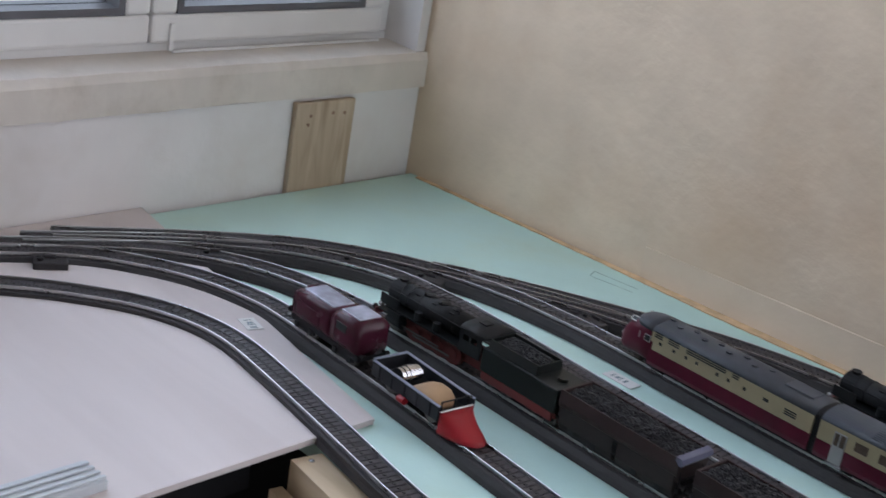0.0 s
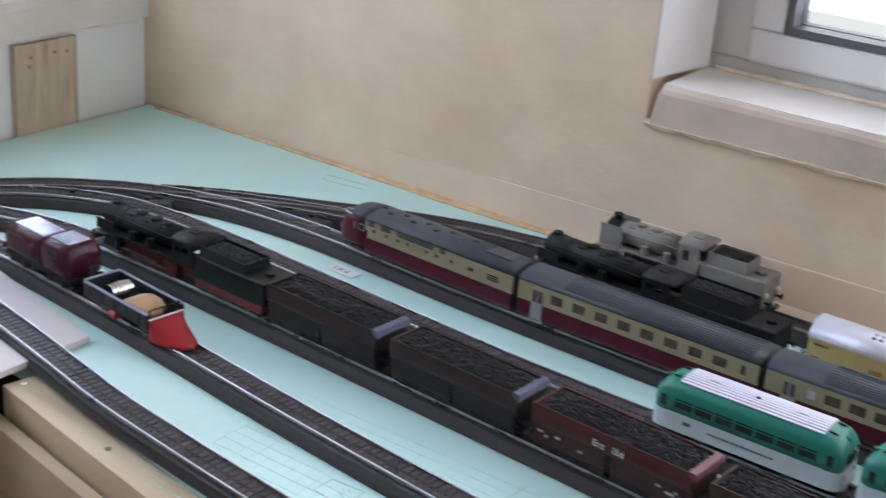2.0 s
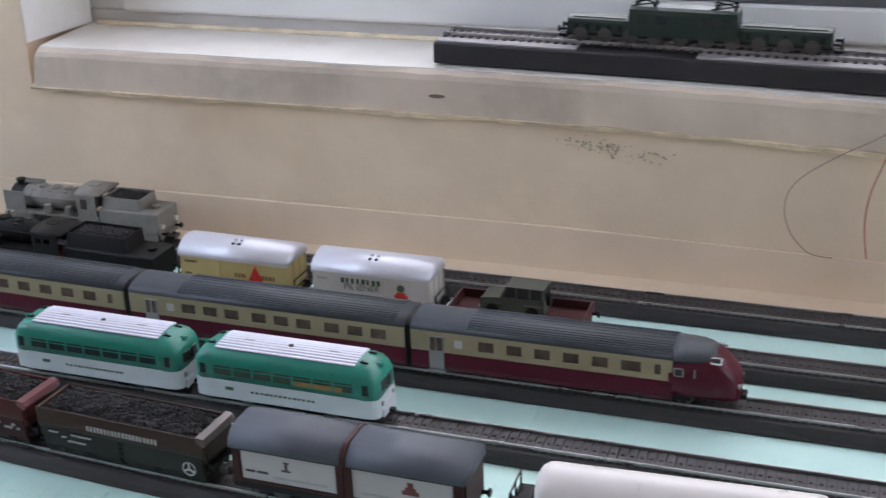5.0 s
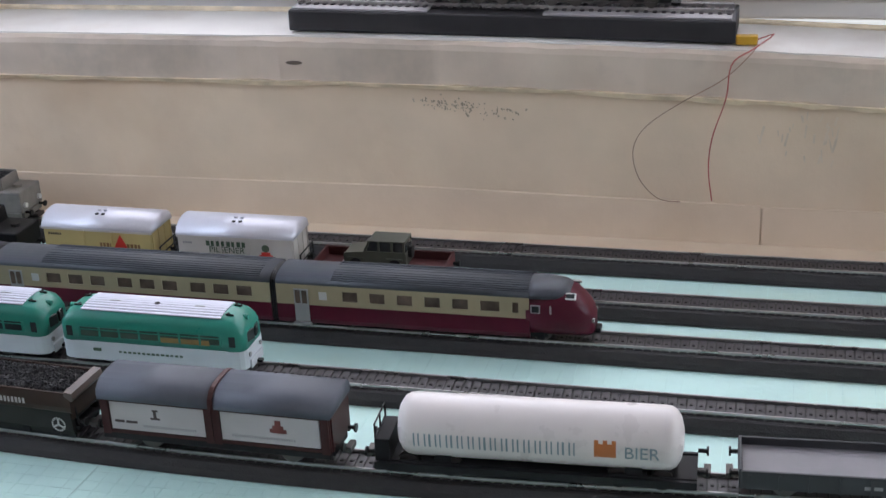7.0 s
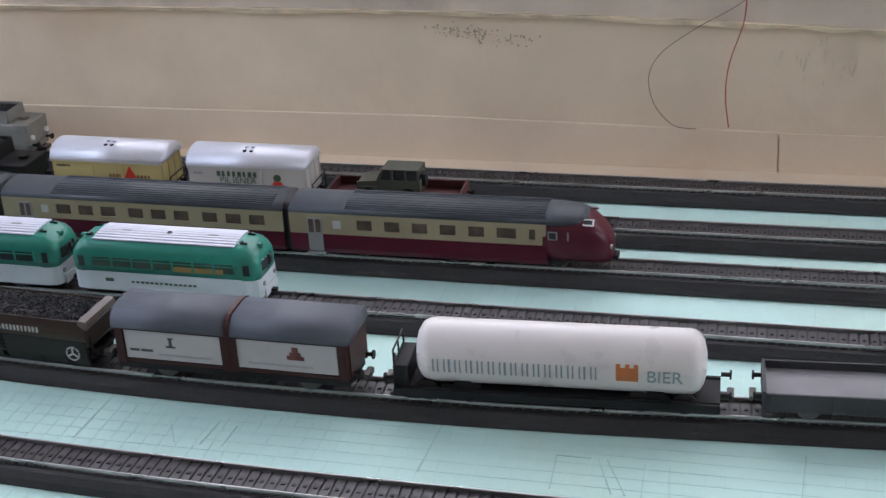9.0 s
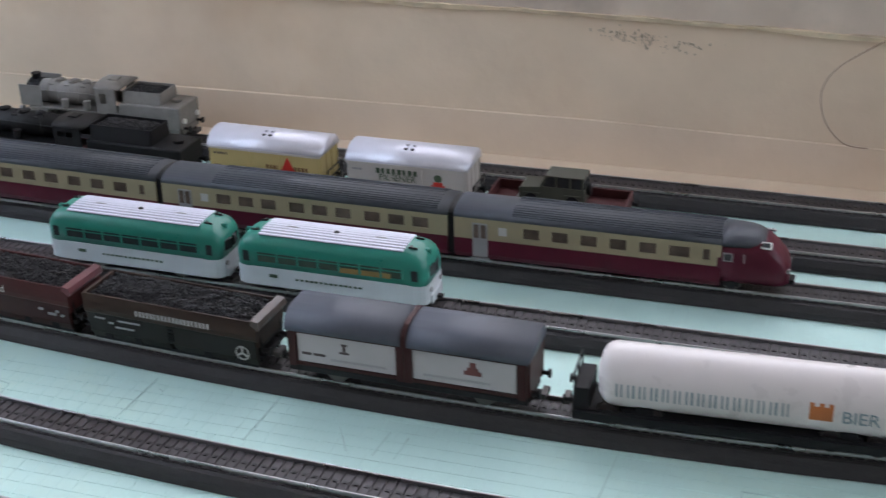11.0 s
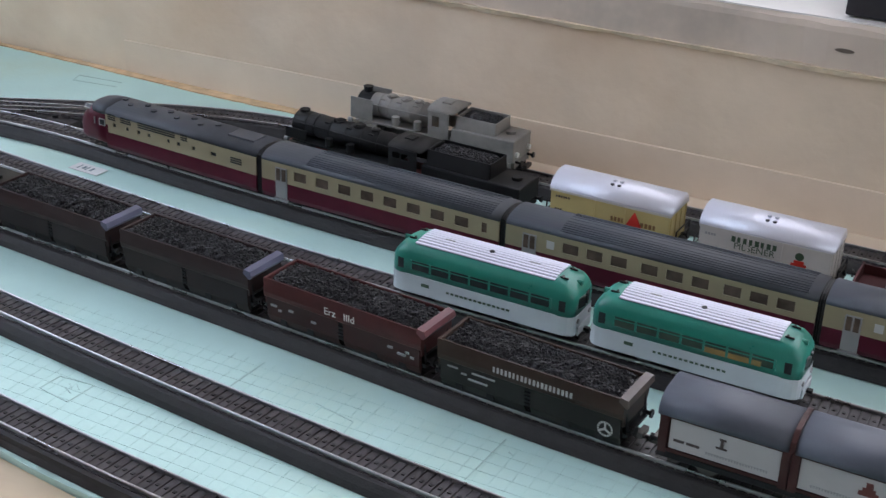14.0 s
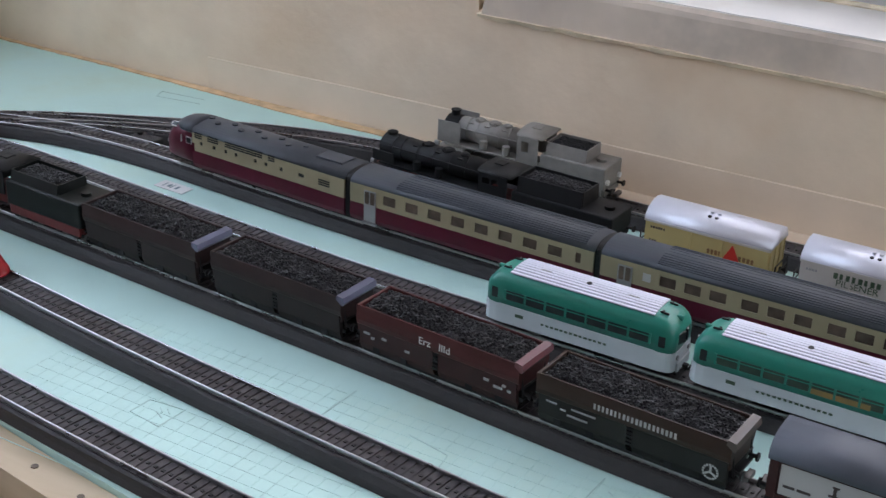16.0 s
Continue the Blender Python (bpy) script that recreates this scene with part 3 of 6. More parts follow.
part("pencil_mark", bm, M_PENCIL, board)["kind"] = "stuff"


def scribble(x, z, m, parent):
    """Short plain strokes in the place of writing."""
    bm = bmesh.new()
    for k, (h, w) in enumerate(((0.003, 0.0007), (0.002, 0.0022), (0.003, 0.0007), (0.0024, 0.0018))):
        box(bm, x + k * 0.0036, x + k * 0.0036 + w, -h, h, z, z + 0.0002, 0, m)
    part("scribble", bm, M_BLUEP, parent)


tagged(link("paper_label", box(bmesh.new(), -0.013, 0.013, -0.006, 0.006, 0.0004, 0.0008, 0, pose(0.400, -0.1815, 0, 0, 0, -3)), M_PAPER), "small white paper label with scribbled marks on the board", "label", "labels")
scribble(-0.008, 0.0008, pose(0.400, -0.1815, 0, 0, 0, -3), bpy.data.objects["paper_label"])
lab = tagged(link("paper_label", box(bmesh.new(), -0.009, 0.009, -0.006, 0.006, 0.0047, 0.0051, 0, pose(0.218, -0.366, 0, 0, 0, -15)), M_PAPER), "small creased paper label with scribbled marks on plywood", "label", "labels")
scribble(-0.006, 0.0051, pose(0.218, -0.366, 0, 0, 0, -15), lab)

# ---- tracks ----
RT = 0.0108       # top of the rails
TRACKS = {
    "F1": [(0.03, -0.63), (0.055, -0.560), (0.080, -0.510), (0.107, -0.470), (0.138, -0.438), (0.169, -0.4145), (0.205, -0.4000), (0.240, -0.3965), (0.285, -0.4025), (0.359, -0.4165), (0.429, -0.4310), (0.481, -0.4385), (0.571, -0.4490), (0.69, -0.460), (0.85, -0.467), (1.2, -0.468), (2.1, -0.468)],
    "F2": [(0.02, -0.52), (0.044, -0.459), (0.073, -0.408), (0.104, -0.378), (0.143, -0.354), (0.187, -0.341), (0.229, -0.339), (0.33, -0.348), (0.42, -0.3585), (0.505, -0.3695), (0.593, -0.3795), (0.70, -0.3900), (0.80, -0.3985), (0.94, -0.4050), (1.1, -0.4065), (1.3, -0.404), (2.1, -0.40)],
    "F3": [(0.012, -0.51), (0.033, -0.451), (0.060, -0.395), (0.092, -0.345), (0.132, -0.311), (0.178, -0.291), (0.238, -0.282), (0.33, -0.283), (0.43, -0.2885), (0.55, -0.2970), (0.664, -0.3050), (0.75, -0.3120), (0.83, -0.3175), (0.92, -0.3210), (1.02, -0.3215), (1.11, -0.3185), (1.24, -0.3105), (2.1, -0.26)],
    "F4": [(0.03, -0.43), (0.060, -0.365), (0.085, -0.318), (0.138, -0.254), (0.197, -0.219), (0.25, -0.211), (0.314, -0.2125), (0.402, -0.2195), (0.506, -0.2275), (0.6, -0.234), (0.75, -0.2375), (1.0, -0.2395), (1.3, -0.240), (2.1, -0.240)],
    "F5": [(0.03, -0.405), (0.055, -0.355), (0.078, -0.313), (0.123, -0.243), (0.173, -0.198), (0.215, -0.175), (0.266, -0.159), (0.319, -0.153), (0.376, -0.1530), (0.46, -0.1590), (0.56, -0.1650), (0.73, -0.1705), (0.95, -0.1725), (1.2, -0.1720), (2.1, -0.170)],
    "F6": [(0.235, -0.160), (0.272, -0.140), (0.34, -0.112), (0.42, -0.091), (0.50, -0.0965), (0.58, -0.105), (0.70, -0.112), (0.85, -0.1150), (1.2, -0.1155), (2.1, -0.1155)],
    "F7": [(0.205, -0.176), (0.235, -0.155), (0.277, -0.130), (0.34, -0.098), (0.40, -0.070), (0.46, -0.053), (0.53, -0.0455), (0.65, -0.0455), (0.9, -0.048), (1.2, -0.050), (2.1, -0.051)],
}
LINES = {k: smooth_line(v, 0.0050) for k, v in TRACKS.items()}


def on_track(name, x, zs=1.0):
    """The pose at x on a track: origin at rail height, x along the rails."""
    line = LINES[name]
    i = min(range(len(line)), key=lambda k: abs(line[k].x - x))
    a, b = line[max(i - 4, 0)], line[min(i + 4, len(line) - 1)]
    t = (x - a.x) / (b.x - a.x)
    p = a.lerp(b, t)
    return pose(x, p.y, RT, 0, 0, math.degrees(math.atan2(b.y - a.y, b.x - a.x))) @ Matrix.Diagonal((1, 0.95, zs, 1))


bm = one_box(-0.0020, 0.0020, -0.0097, 0.0097, -0.0010, 0.0000)
SLEEPER = bpy.data.meshes.new("sleeper")
bm.to_mesh(SLEEPER)
bm.free()
SLEEPER.materials.append(M_SLEEPER)


def railway(key, label):
    line = LINES[key]
    foot = 0.0128 if key == "F1" else 0.0148

    def swept(profile, closed=True):
        rings = []
        for i, p in enumerate(line):
            d = (line[min(i + 1, len(line) - 1)] - line[max(i - 1, 0)]).normalized()
            n = Vector((-d.y, d.x, 0))
            rings.append([tuple(p + n * o + Vector((0, 0, z))) for o, z in profile])
        return loft(bmesh.new(), rings)

    lo = {"F1": 0.0003, "F2": 0.0004, "F3": 0.0005, "F4": 0.0006, "F5": 0.0007, "F6": 0.0008, "F7": 0.0009}[key]
    dz = (ord(key[1]) - 48) * 0.00012
    root = thing("railway_track", Matrix(), label, "track", "parallel model railway tracks")
    part("ballast_bed", swept([(-foot, lo), (-foot + 0.0010, 0.0040), (-0.0118, 0.0072 + dz), (-0.0105, 0.0078 + dz), (0.0105, 0.0078 + dz), (0.0118, 0.0072 + dz), (foot, lo)]), M_BED, root, "dark grey bed with sloping sides")
    for o in (-0.00825, 0.00825):
        part("rail", swept([(o - 0.0003, 0.0080), (o - 0.0003, RT - 0.0007), (o - 0.00052, RT - 0.0006), (o - 0.00042, RT - 0.0002), (o - 0.00015, RT), (o + 0.00015, RT), (o + 0.00042, RT - 0.0002), (o + 0.00052, RT - 0.0006), (o + 0.0003, RT - 0.0007), (o + 0.0003, 0.0080)]), M_RAIL, root, "thin metal rail")
    bm = bmesh.new()
    for i, p in enumerate(line[1:-1:1], 1):
        if p.x > 1.42:
            break
        d = (line[i + 1] - line[i - 1]).normalized()
        m = Matrix.Translation((p.x, p.y, 0.0084 + dz)) @ Matrix.Rotation(math.atan2(d.y, d.x), 4, 'Z')
        shared("sleeper", SLEEPER, root, m)
        box(bm, -0.0008, 0.0008, -0.0008, 0.0008, -0.0002, 0.0005, 0, m)
    part("contact_stud", bm, M_STUD, root)["kind"] = "stuff"
    return root


railway("F1", "front model track on a dark bed along the table edge")
for k, s in (("F2", "model track carrying a red plough wagon"), ("F3", "model track under the coal train"), ("F4", "model track carrying a green railbus"), ("F5", "model track under the red and cream train"), ("F6", "model track with beer vans on it"), ("F7", "rearmost model track along the wall")):
    railway(k, s)


def point_motor(x, y, turn):
    root = thing("point_motor", pose(x, y, 0.0005, 0, 0, turn), "small dark point motor box beside the track", "point motor", "point motors")
    part("housing", one_box(-0.012, 0.012, -0.006, 0.006, 0, 0.009, 0.001), M_BED, root)
    part("lever", one_box(-0.004, 0.004, 0.003, 0.005, 0.009, 0.0115, 0.0004), M_SLEEPER, root)
    part("cap", one_rod((-0.007, 0, 0.009), (-0.007, 0, 0.011), 0.0022, 12), M_BLACK, root)


for a in ((0.078, -0.435, 62), (0.115, -0.318, 55), (0.222, -0.196, 25), (0.335, -0.135, -5), (0.170, -0.225, 45)):
    point_motor(*a)


# ---- rolling stock: shared parts ----
def wheel_mesh(r, material, name):
    bm = one_rod((0, -0.0011, 0), (0, 0.0011, 0), r, 16)
    rod(bm, (0, -0.0018, 0), (0, -0.0011, 0), r * 0.55, 12)
    rod(bm, (0, 0.0011, 0), (0, 0.0016, 0), r * 1.12, 16)
    me = bpy.data.meshes.new(name)
    bm.to_mesh(me)
    bm.free()
    me.materials.append(material)
    return me


WHEEL = wheel_mesh(0.0055, M_WHEEL, "wheel")
DRIVER = wheel_mesh(0.0085, M_REDWHEEL, "driving_wheel")
DRIVER_B = wheel_mesh(0.0085, M_WHEEL, "driving_wheel_dark")


def wheels(root, xs, me=WHEEL, r=0.0055, name="wheel"):
    for x in xs:
        for s in (-1, 1):
            shared(name, me, root, pose(x, s * 0.0085, r, 0, 0, 0 if s < 0 else 180))


def bogie(root, x, half=0.011, me=None):
    bm = bmesh.new()
    for s in (-1, 1):
        box(bm, x - half - 0.004, x + half + 0.004, s * 0.0112 - 0.001, s * 0.0112 + 0.001, 0.0035, 0.0085, 0.0006)
        for k in (-1, 1):
            box(bm, x + k * half - 0.002, x + k * half + 0.002, s * 0.0126 - 0.0008, s * 0.0126 + 0.0008, 0.003, 0.0078)
    box(bm, x - 0.003, x + 0.003, -0.011, 0.011, 0.005, 0.010)
    part("bogie", bm, M_FRAME, root)
    wheels(root, (x - half, x + half))


def buffers(root, x, s):
    """Two buffers, a hook and the close coupler at an end; s is the way it faces."""
    for y in (-0.010, 0.010):
        bm = one_rod((x, y, 0.0115), (x + s * 0.004, y, 0.0115), 0.0011, 8)
        rod(bm, (x + s * 0.004, y, 0.0115), (x + s * 0.0050, y, 0.0115), 0.0023, 12)
        part("buffer", bm, M_BLACK, root)
    bm = bmesh.new()
    box(bm, min(x - s * 0.004, x + s * 0.006), max(x - s * 0.004, x + s * 0.006), -0.0025, 0.0025, 0.0050, 0.0066)
    box(bm, min(x + s * 0.003, x + s * 0.0062), max(x + s * 0.003, x + s * 0.0062), -0.0045, 0.0045, 0.0050, 0.0080, 0.0004)
    part("coupler", bm, M_WHEEL, root, "dull metal coupler")


# ---- red and cream express train ----
def tee_roof(bm, x0, x1, hw=0.0158, z0=0.0335, z1=0.0405):
    return prism(arch(hw, z0, z1, 14, 2.6), x0, x1, bm)


def tee_car(xa, xb, label, kind):
    """A car between xa and xb: 'coach', 'power' with its nose at xa, or 'control' with its nose at xb."""
    xc = (xa + xb) / 2
    L = xb - xa - 0.004
    root = thing("express_train_car", on_track("F5", xc, 0.86), label, "train car", "cars of the express train")
    a, b = -L / 2, L / 2
    nose = 0.036 if kind == "control" else 0.030
    x0 = a + (nose if kind == "power" else 0)
    x1 = b - (nose if kind == "control" else 0)
    hw = 0.0158
    part("lower_body", prism([(-hw + 0.0012, 0.0045), (-hw, 0.008), (-hw, 0.0185), (hw, 0.0185), (hw, 0.008), (hw - 0.0012, 0.0045)], x0, x1), M_TEERED, root, "dark crimson lower side")
    zb, zt = 0.0224, 0.0298
    holes = []
    if kind == "coach":
        if "dining" in label:
            st = x0 + 0.037
            holes += [(s - 0.0004, s + 0.0094, zb, zt) for s in (st + i * (x1 - 0.013 - st) / 9 + 0.0035 * (i // 3) for i in range(9))]
        else:
            holes += [(c - 0.0047, c + 0.0047, zb, zt) for c in (x0 + 0.030 + 0.0168 * i for i in range(8))]
            holes.append((x0 + 0.1612, x0 + 0.1648, zb, zt))
    elif kind == "control":
        holes += [(c - w, c + w, zb, zt) for c, w in ((-0.0483, 0.0046), (-0.0318, 0.0046), (-0.0153, 0.0046), (0.0012, 0.0046), (0.0177, 0.0046), (0.0351, 0.0056), (0.0498, 0.0018))]
    else:
        for i in (0.03, 0.12, 0.20, 0.27, 0.40, 0.47, 0.57, 0.69):
            s = x0 + i * (x1 - x0) + 0.003
            holes.append((s, s + (0.0026 if i < 0.6 else 0.0046), 0.0245, 0.0275))
    door = None if kind == "power" else (x0 + 0.011, x0 + 0.020)
    for s in (-1, 1):
        bm = bmesh.new()
        y = -hw if s < 0 else hw - 0.0012
        panel(bm, x0 if not door else x0, x1, 0.0186, 0.0336, holes, y, 0.0012)
        part("cream_side", bm, M_TEECREAM, root, "cream window band")
        for h in holes:
            yy = -hw + 0.0007 if s < 0 else hw - 0.0010
            part("window_pane", one_box(h[0], h[1], yy, yy + 0.0003, h[2], h[3]), M_WINDOW if kind != "power" else M_DARKPANE, root)
        if door:
            yy = -hw - 0.0005 if s < 0 else hw - 0.0002
            d = part("door", one_box(door[0], door[1], yy, yy + 0.0007, 0.0060, 0.0305, 0.0002), M_SILVER, root, "grey double door")
            bm = bmesh.new()
            for k in (0.10, 0.56):
                q = door[0] + k * 0.009
                box(bm, q, q + 0.0030, yy - 0.0002 if s < 0 else yy + 0.0007, yy if s < 0 else yy + 0.0009, 0.0200, 0.0295)
            part("door_glass", bm, M_WINDOW, d)
            part("step", one_box(door[0] - 0.001, door[1] + 0.001, yy - 0.0015 if s < 0 else yy, yy + 0.0006 if s < 0 else yy + 0.0021, 0.0040, 0.0056), M_SILVER, root, "pale step")
            wx = x0 + 0.0265
            if kind == "coach" and "dining" not in label:
                continue
            part("toilet_window", one_box(wx, wx + 0.0048, -hw - 0.0002 if s < 0 else hw - 0.0003, -hw + 0.0003 if s < 0 else hw + 0.0002, 0.0230, 0.0288), M_PANEL, root)
    part("core", one_box(x0 + 0.001, x1 - 0.001, -hw + 0.0022, hw - 0.0022, 0.018, 0.034), M_DARKPANE, root)
    part("roof", tee_roof(bmesh.new(), x0, x1), M_TEEROOF, root, "dark grey vaulted roof", True)
    if kind != "power":
        q0, q1 = (x0 + 0.034, x1 - 0.006 if kind == "coach" else x1 - 0.0005)
        for k in range(13):
            ang = math.pi * (0.17 + 0.66 * k / 12)
            y, z = hw * math.copysign(abs(math.cos(ang)) ** (2 / 2.6), math.cos(ang)), 0.0335 + 0.0070 * math.sin(ang) ** (2 / 2.6)
            part("roof_rib", one_box(q0, q1, y - 0.00022, y + 0.00022, z - 0.0006, z + 0.0002), M_TEERIB, root)
    else:
        for (u, v, n) in ((0.02, 0.07, 3), (0.11, 0.18, 3), (0.23, 0.48, 3), (0.52, 0.56, 3)):
            for s in (-1, 1):
                for k in range(n):
                    xx0, xx1 = x0 + u * (x1 - x0), x0 + v * (x1 - x0)
                    y = s * (hw + 0.0001)
                    part("louvre", one_box(xx0, xx1, y - 0.0003, y + 0.0003, 0.0300 + k * 0.0018, 0.0310 + k * 0.0018), M_DARKPANE, root)
        bm = bmesh.new()
        for i in range(9):
            xx = x0 + (0.02 + 0.11 * i * 0.72) * (x1 - x0)
            rod(bm, (xx, 0.003 * (-1) ** i, 0.0400), (xx, 0.003 * (-1) ** i, 0.0416), 0.0022, 10)
        part("roof_vent", bm, M_TEEROOF, root)
        part("roof_hatch", one_box(x1 - 0.030, x1 - 0.008, -0.007, 0.007, 0.0395, 0.0412, 0.0005), M_TEEROOF, root)
        bm = bmesh.new()
        for k in range(3):
            box(bm, x1 - 0.021, x1 - 0.012, -hw - 0.0004, -hw, 0.0235 + k * 0.0018, 0.0245 + k * 0.0018)
        part("grille", bm, M_DARKPANE, root)
    if kind in ("power", "control"):
        s = -1 if kind == "power" else 1
        xe = x0 if s < 0 else x1

        def ring(d, w, zl, zh, n=20, bulge=0.0):
            pts = []
            for i in range(n):
                t = 2 * math.pi * i / n
                c, q = math.cos(t), math.sin(t)
                y = w * math.copysign(abs(c) ** 0.55, c)
                z = (zl + zh) / 2 + (zh - zl) / 2 * math.copysign(abs(q) ** 0.6, q)
                pts.append((xe + s * d, y, z))
            return pts
        bm = loft(bmesh.new(), [ring(-0.002, hw + 0.0002, 0.0045, 0.0380), ring(nose * 0.30, hw + 0.0002, 0.0045, 0.0380), ring(nose * 0.55, hw - 0.0003, 0.0045, 0.0372), ring(nose * 0.68, hw - 0.0012, 0.0042, 0.0348), ring(nose * 0.80, hw - 0.0026, 0.0042, 0.0306), ring(nose * 0.90, hw - 0.0044, 0.0044, 0.0262), ring(nose * 0.965, hw - 0.0066, 0.0050, 0.0220), ring(nose, hw - 0.0100, 0.0070, 0.0175)])
        part("nose", bm, M_TEERED, root, "rounded crimson nose", True)
        bm = bmesh.new()
        rr = []
        for d, w, z1 in ((-0.001, hw, 0.0407), (nose * 0.20, hw - 0.0003, 0.0406), (nose * 0.38, hw - 0.0012, 0.0402), (nose * 0.52, hw - 0.0032, 0.0393), (nose * 0.62, hw - 0.0062, 0.0377)):
            rr.append([(xe + s * d, y, z) for y, z in arch(w, 0.0330, z1, 14, 2.6)])
        part("roof_end", loft(bm, rr), M_TEEROOF, root, "roof curving down over the cab", True)
        for q in (-1, 1):
            wm = Matrix.Translation((xe + s * nose * 0.64, q * 0.0112, 0.0342)) @ Matrix.Rotation(radians(q * 52), 4, 'X')
            w = part("cab_window", box(bmesh.new(), -0.0032, 0.0032, -0.0005, 0.0005, -0.0024, 0.0024, 0.0003, wm), M_WHITEP, root, "white-rimmed cab window")
            part("cab_glass", box(bmesh.new(), -0.0023, 0.0023, -0.0008, 0.0008, -0.0015, 0.0015, 0, wm), M_DARKPANE, w)
            part("headlamp", one_rod((xe + s * nose * 0.93, q * 0.0075, 0.0165), (xe + s * nose * 1.00, q * 0.0078, 0.0163), 0.0016, 12), M_SILVER, root)
            part("window_rim", one_box(xe + s * nose * 0.10 - 0.0027, xe + s * nose * 0.10 + 0.0027, q * (hw + 0.0002) - 0.0003, q * (hw + 0.0002) + 0.0003, 0.0231, 0.0289), M_SILVER, root, "pale window rim")
            part("hand_hold", one_box(xe + s * nose * 0.34 - 0.0005, xe + s * nose * 0.34 + 0.0005, q * (hw + 0.0002) - 0.0003, q * (hw + 0.0002) + 0.0003, 0.0231, 0.0289), M_SILVER, root)
            part("side_window", one_box(xe + s * nose * 0.10 - 0.002, xe + s * nose * 0.10 + 0.002, q * (hw + 0.0003) - 0.0003, q * (hw + 0.0003) + 0.0003, 0.0238, 0.0282), M_DARKPANE, root)
        part("nose_coupler", one_box(min(xe + s * nose * 0.95, xe + s * (nose + 0.003)), max(xe + s * nose * 0.95, xe + s * (nose + 0.003)), -0.004, 0.004, 0.0050, 0.0085, 0.0008), M_BLACK, root)
    for x, s in ((a, -1), (b, 1)):
        if (kind == "power" and s < 0) or (kind == "control" and s > 0):
            continue
        prof = [(y * 0.93, z) for y, z in arch(hw, 0.0330, 0.0397, 12, 2.6)] + [(-hw * 0.93, 0.006), (hw * 0.93, 0.006)]
        for k in range(2):
            u = x + s * (0.0003 + k * 0.0011)
            part("gangway_bellows", prism(prof, min(u, u + s * 0.0009), max(u, u + s * 0.0009)), M_BLACK, root, "black rubber gangway")
    bogie(root, a + 0.030 + (0.012 if kind == "power" else 0), 0.012)
    bogie(root, b - 0.030 - (0.012 if kind == "control" else 0), 0.012)
    return root


tee_car(0.378, 0.5445, "red and cream power car with grey louvred roof", "power")
tee_car(0.5445, 0.7215, "red and cream express coach with grey ribbed roof", "coach")
tee_car(0.7215, 0.9095, "red and cream dining coach with grey ribbed roof", "coach")
tee_car(0.9095, 1.1010, "red and cream driving car with a crimson nose", "control")

bm = bmesh.new()
for x, z, w, h in ((0.866, 0.1225, 0.0062, 0.0014),):
    v = [bm.verts.new((x + w * math.cos(2 * math.pi * i / 14), -0.0058, z + h * math.sin(2 * math.pi * i / 14))) for i in range(14)]
    bm.faces.new(v)
structure("sill_knot", bm, M_KNOT, "dark knot on the sill face")


# ---- coal train ----
def coal_heap(x0, x1, hw, z, seed, h=0.006):
    """A heap of lumps on a mound."""
    r = random.Random(seed)
    bm = bmesh.new()
    nx, ny = 34, 12
    grid = []
    for i in range(nx + 1):
        row = []
        for j in range(ny + 1):
            u, v = i / nx, j / ny
            x, y = x0 + (x1 - x0) * u, -hw + 2 * hw * v
            e = min(1, 9 * min(u, 1 - u)) * min(1, 5 * min(v, 1 - v))
            row.append(bm.verts.new((x + r.uniform(-1, 1) * 0.0006, y + r.uniform(-1, 1) * 0.0005, z + h * 0.45 * e + r.uniform(-0.0012, 0.0012))))
        grid.append(row)
    for i in range(nx):
        for j in range(ny):
            bm.faces.new((grid[i][j], grid[i + 1][j], grid[i + 1][j + 1], grid[i][j + 1]))
    for k in range(900):
        x, y = r.uniform(x0 + 0.002, x1 - 0.002), r.uniform(-hw + 0.0015, hw - 0.0015)
        e = min(1, 9 * min((x - x0), (x1 - x)) / (x1 - x0)) * min(1, 5 * min(y + hw, hw - y) / (2 * hw))
        s = r.uniform(0.00045, 0.0010)
        m = Matrix.Translation((x, y, z + h * 0.45 * e + 0.0003)) @ Euler((r.uniform(0, 6), r.uniform(0, 6), r.uniform(0, 6))).to_matrix().to_4x4()
        box(bm, -s, s, -s * 0.7, s * 0.7, -s * 0.6, s * 0.6, 0, m)
    return bm


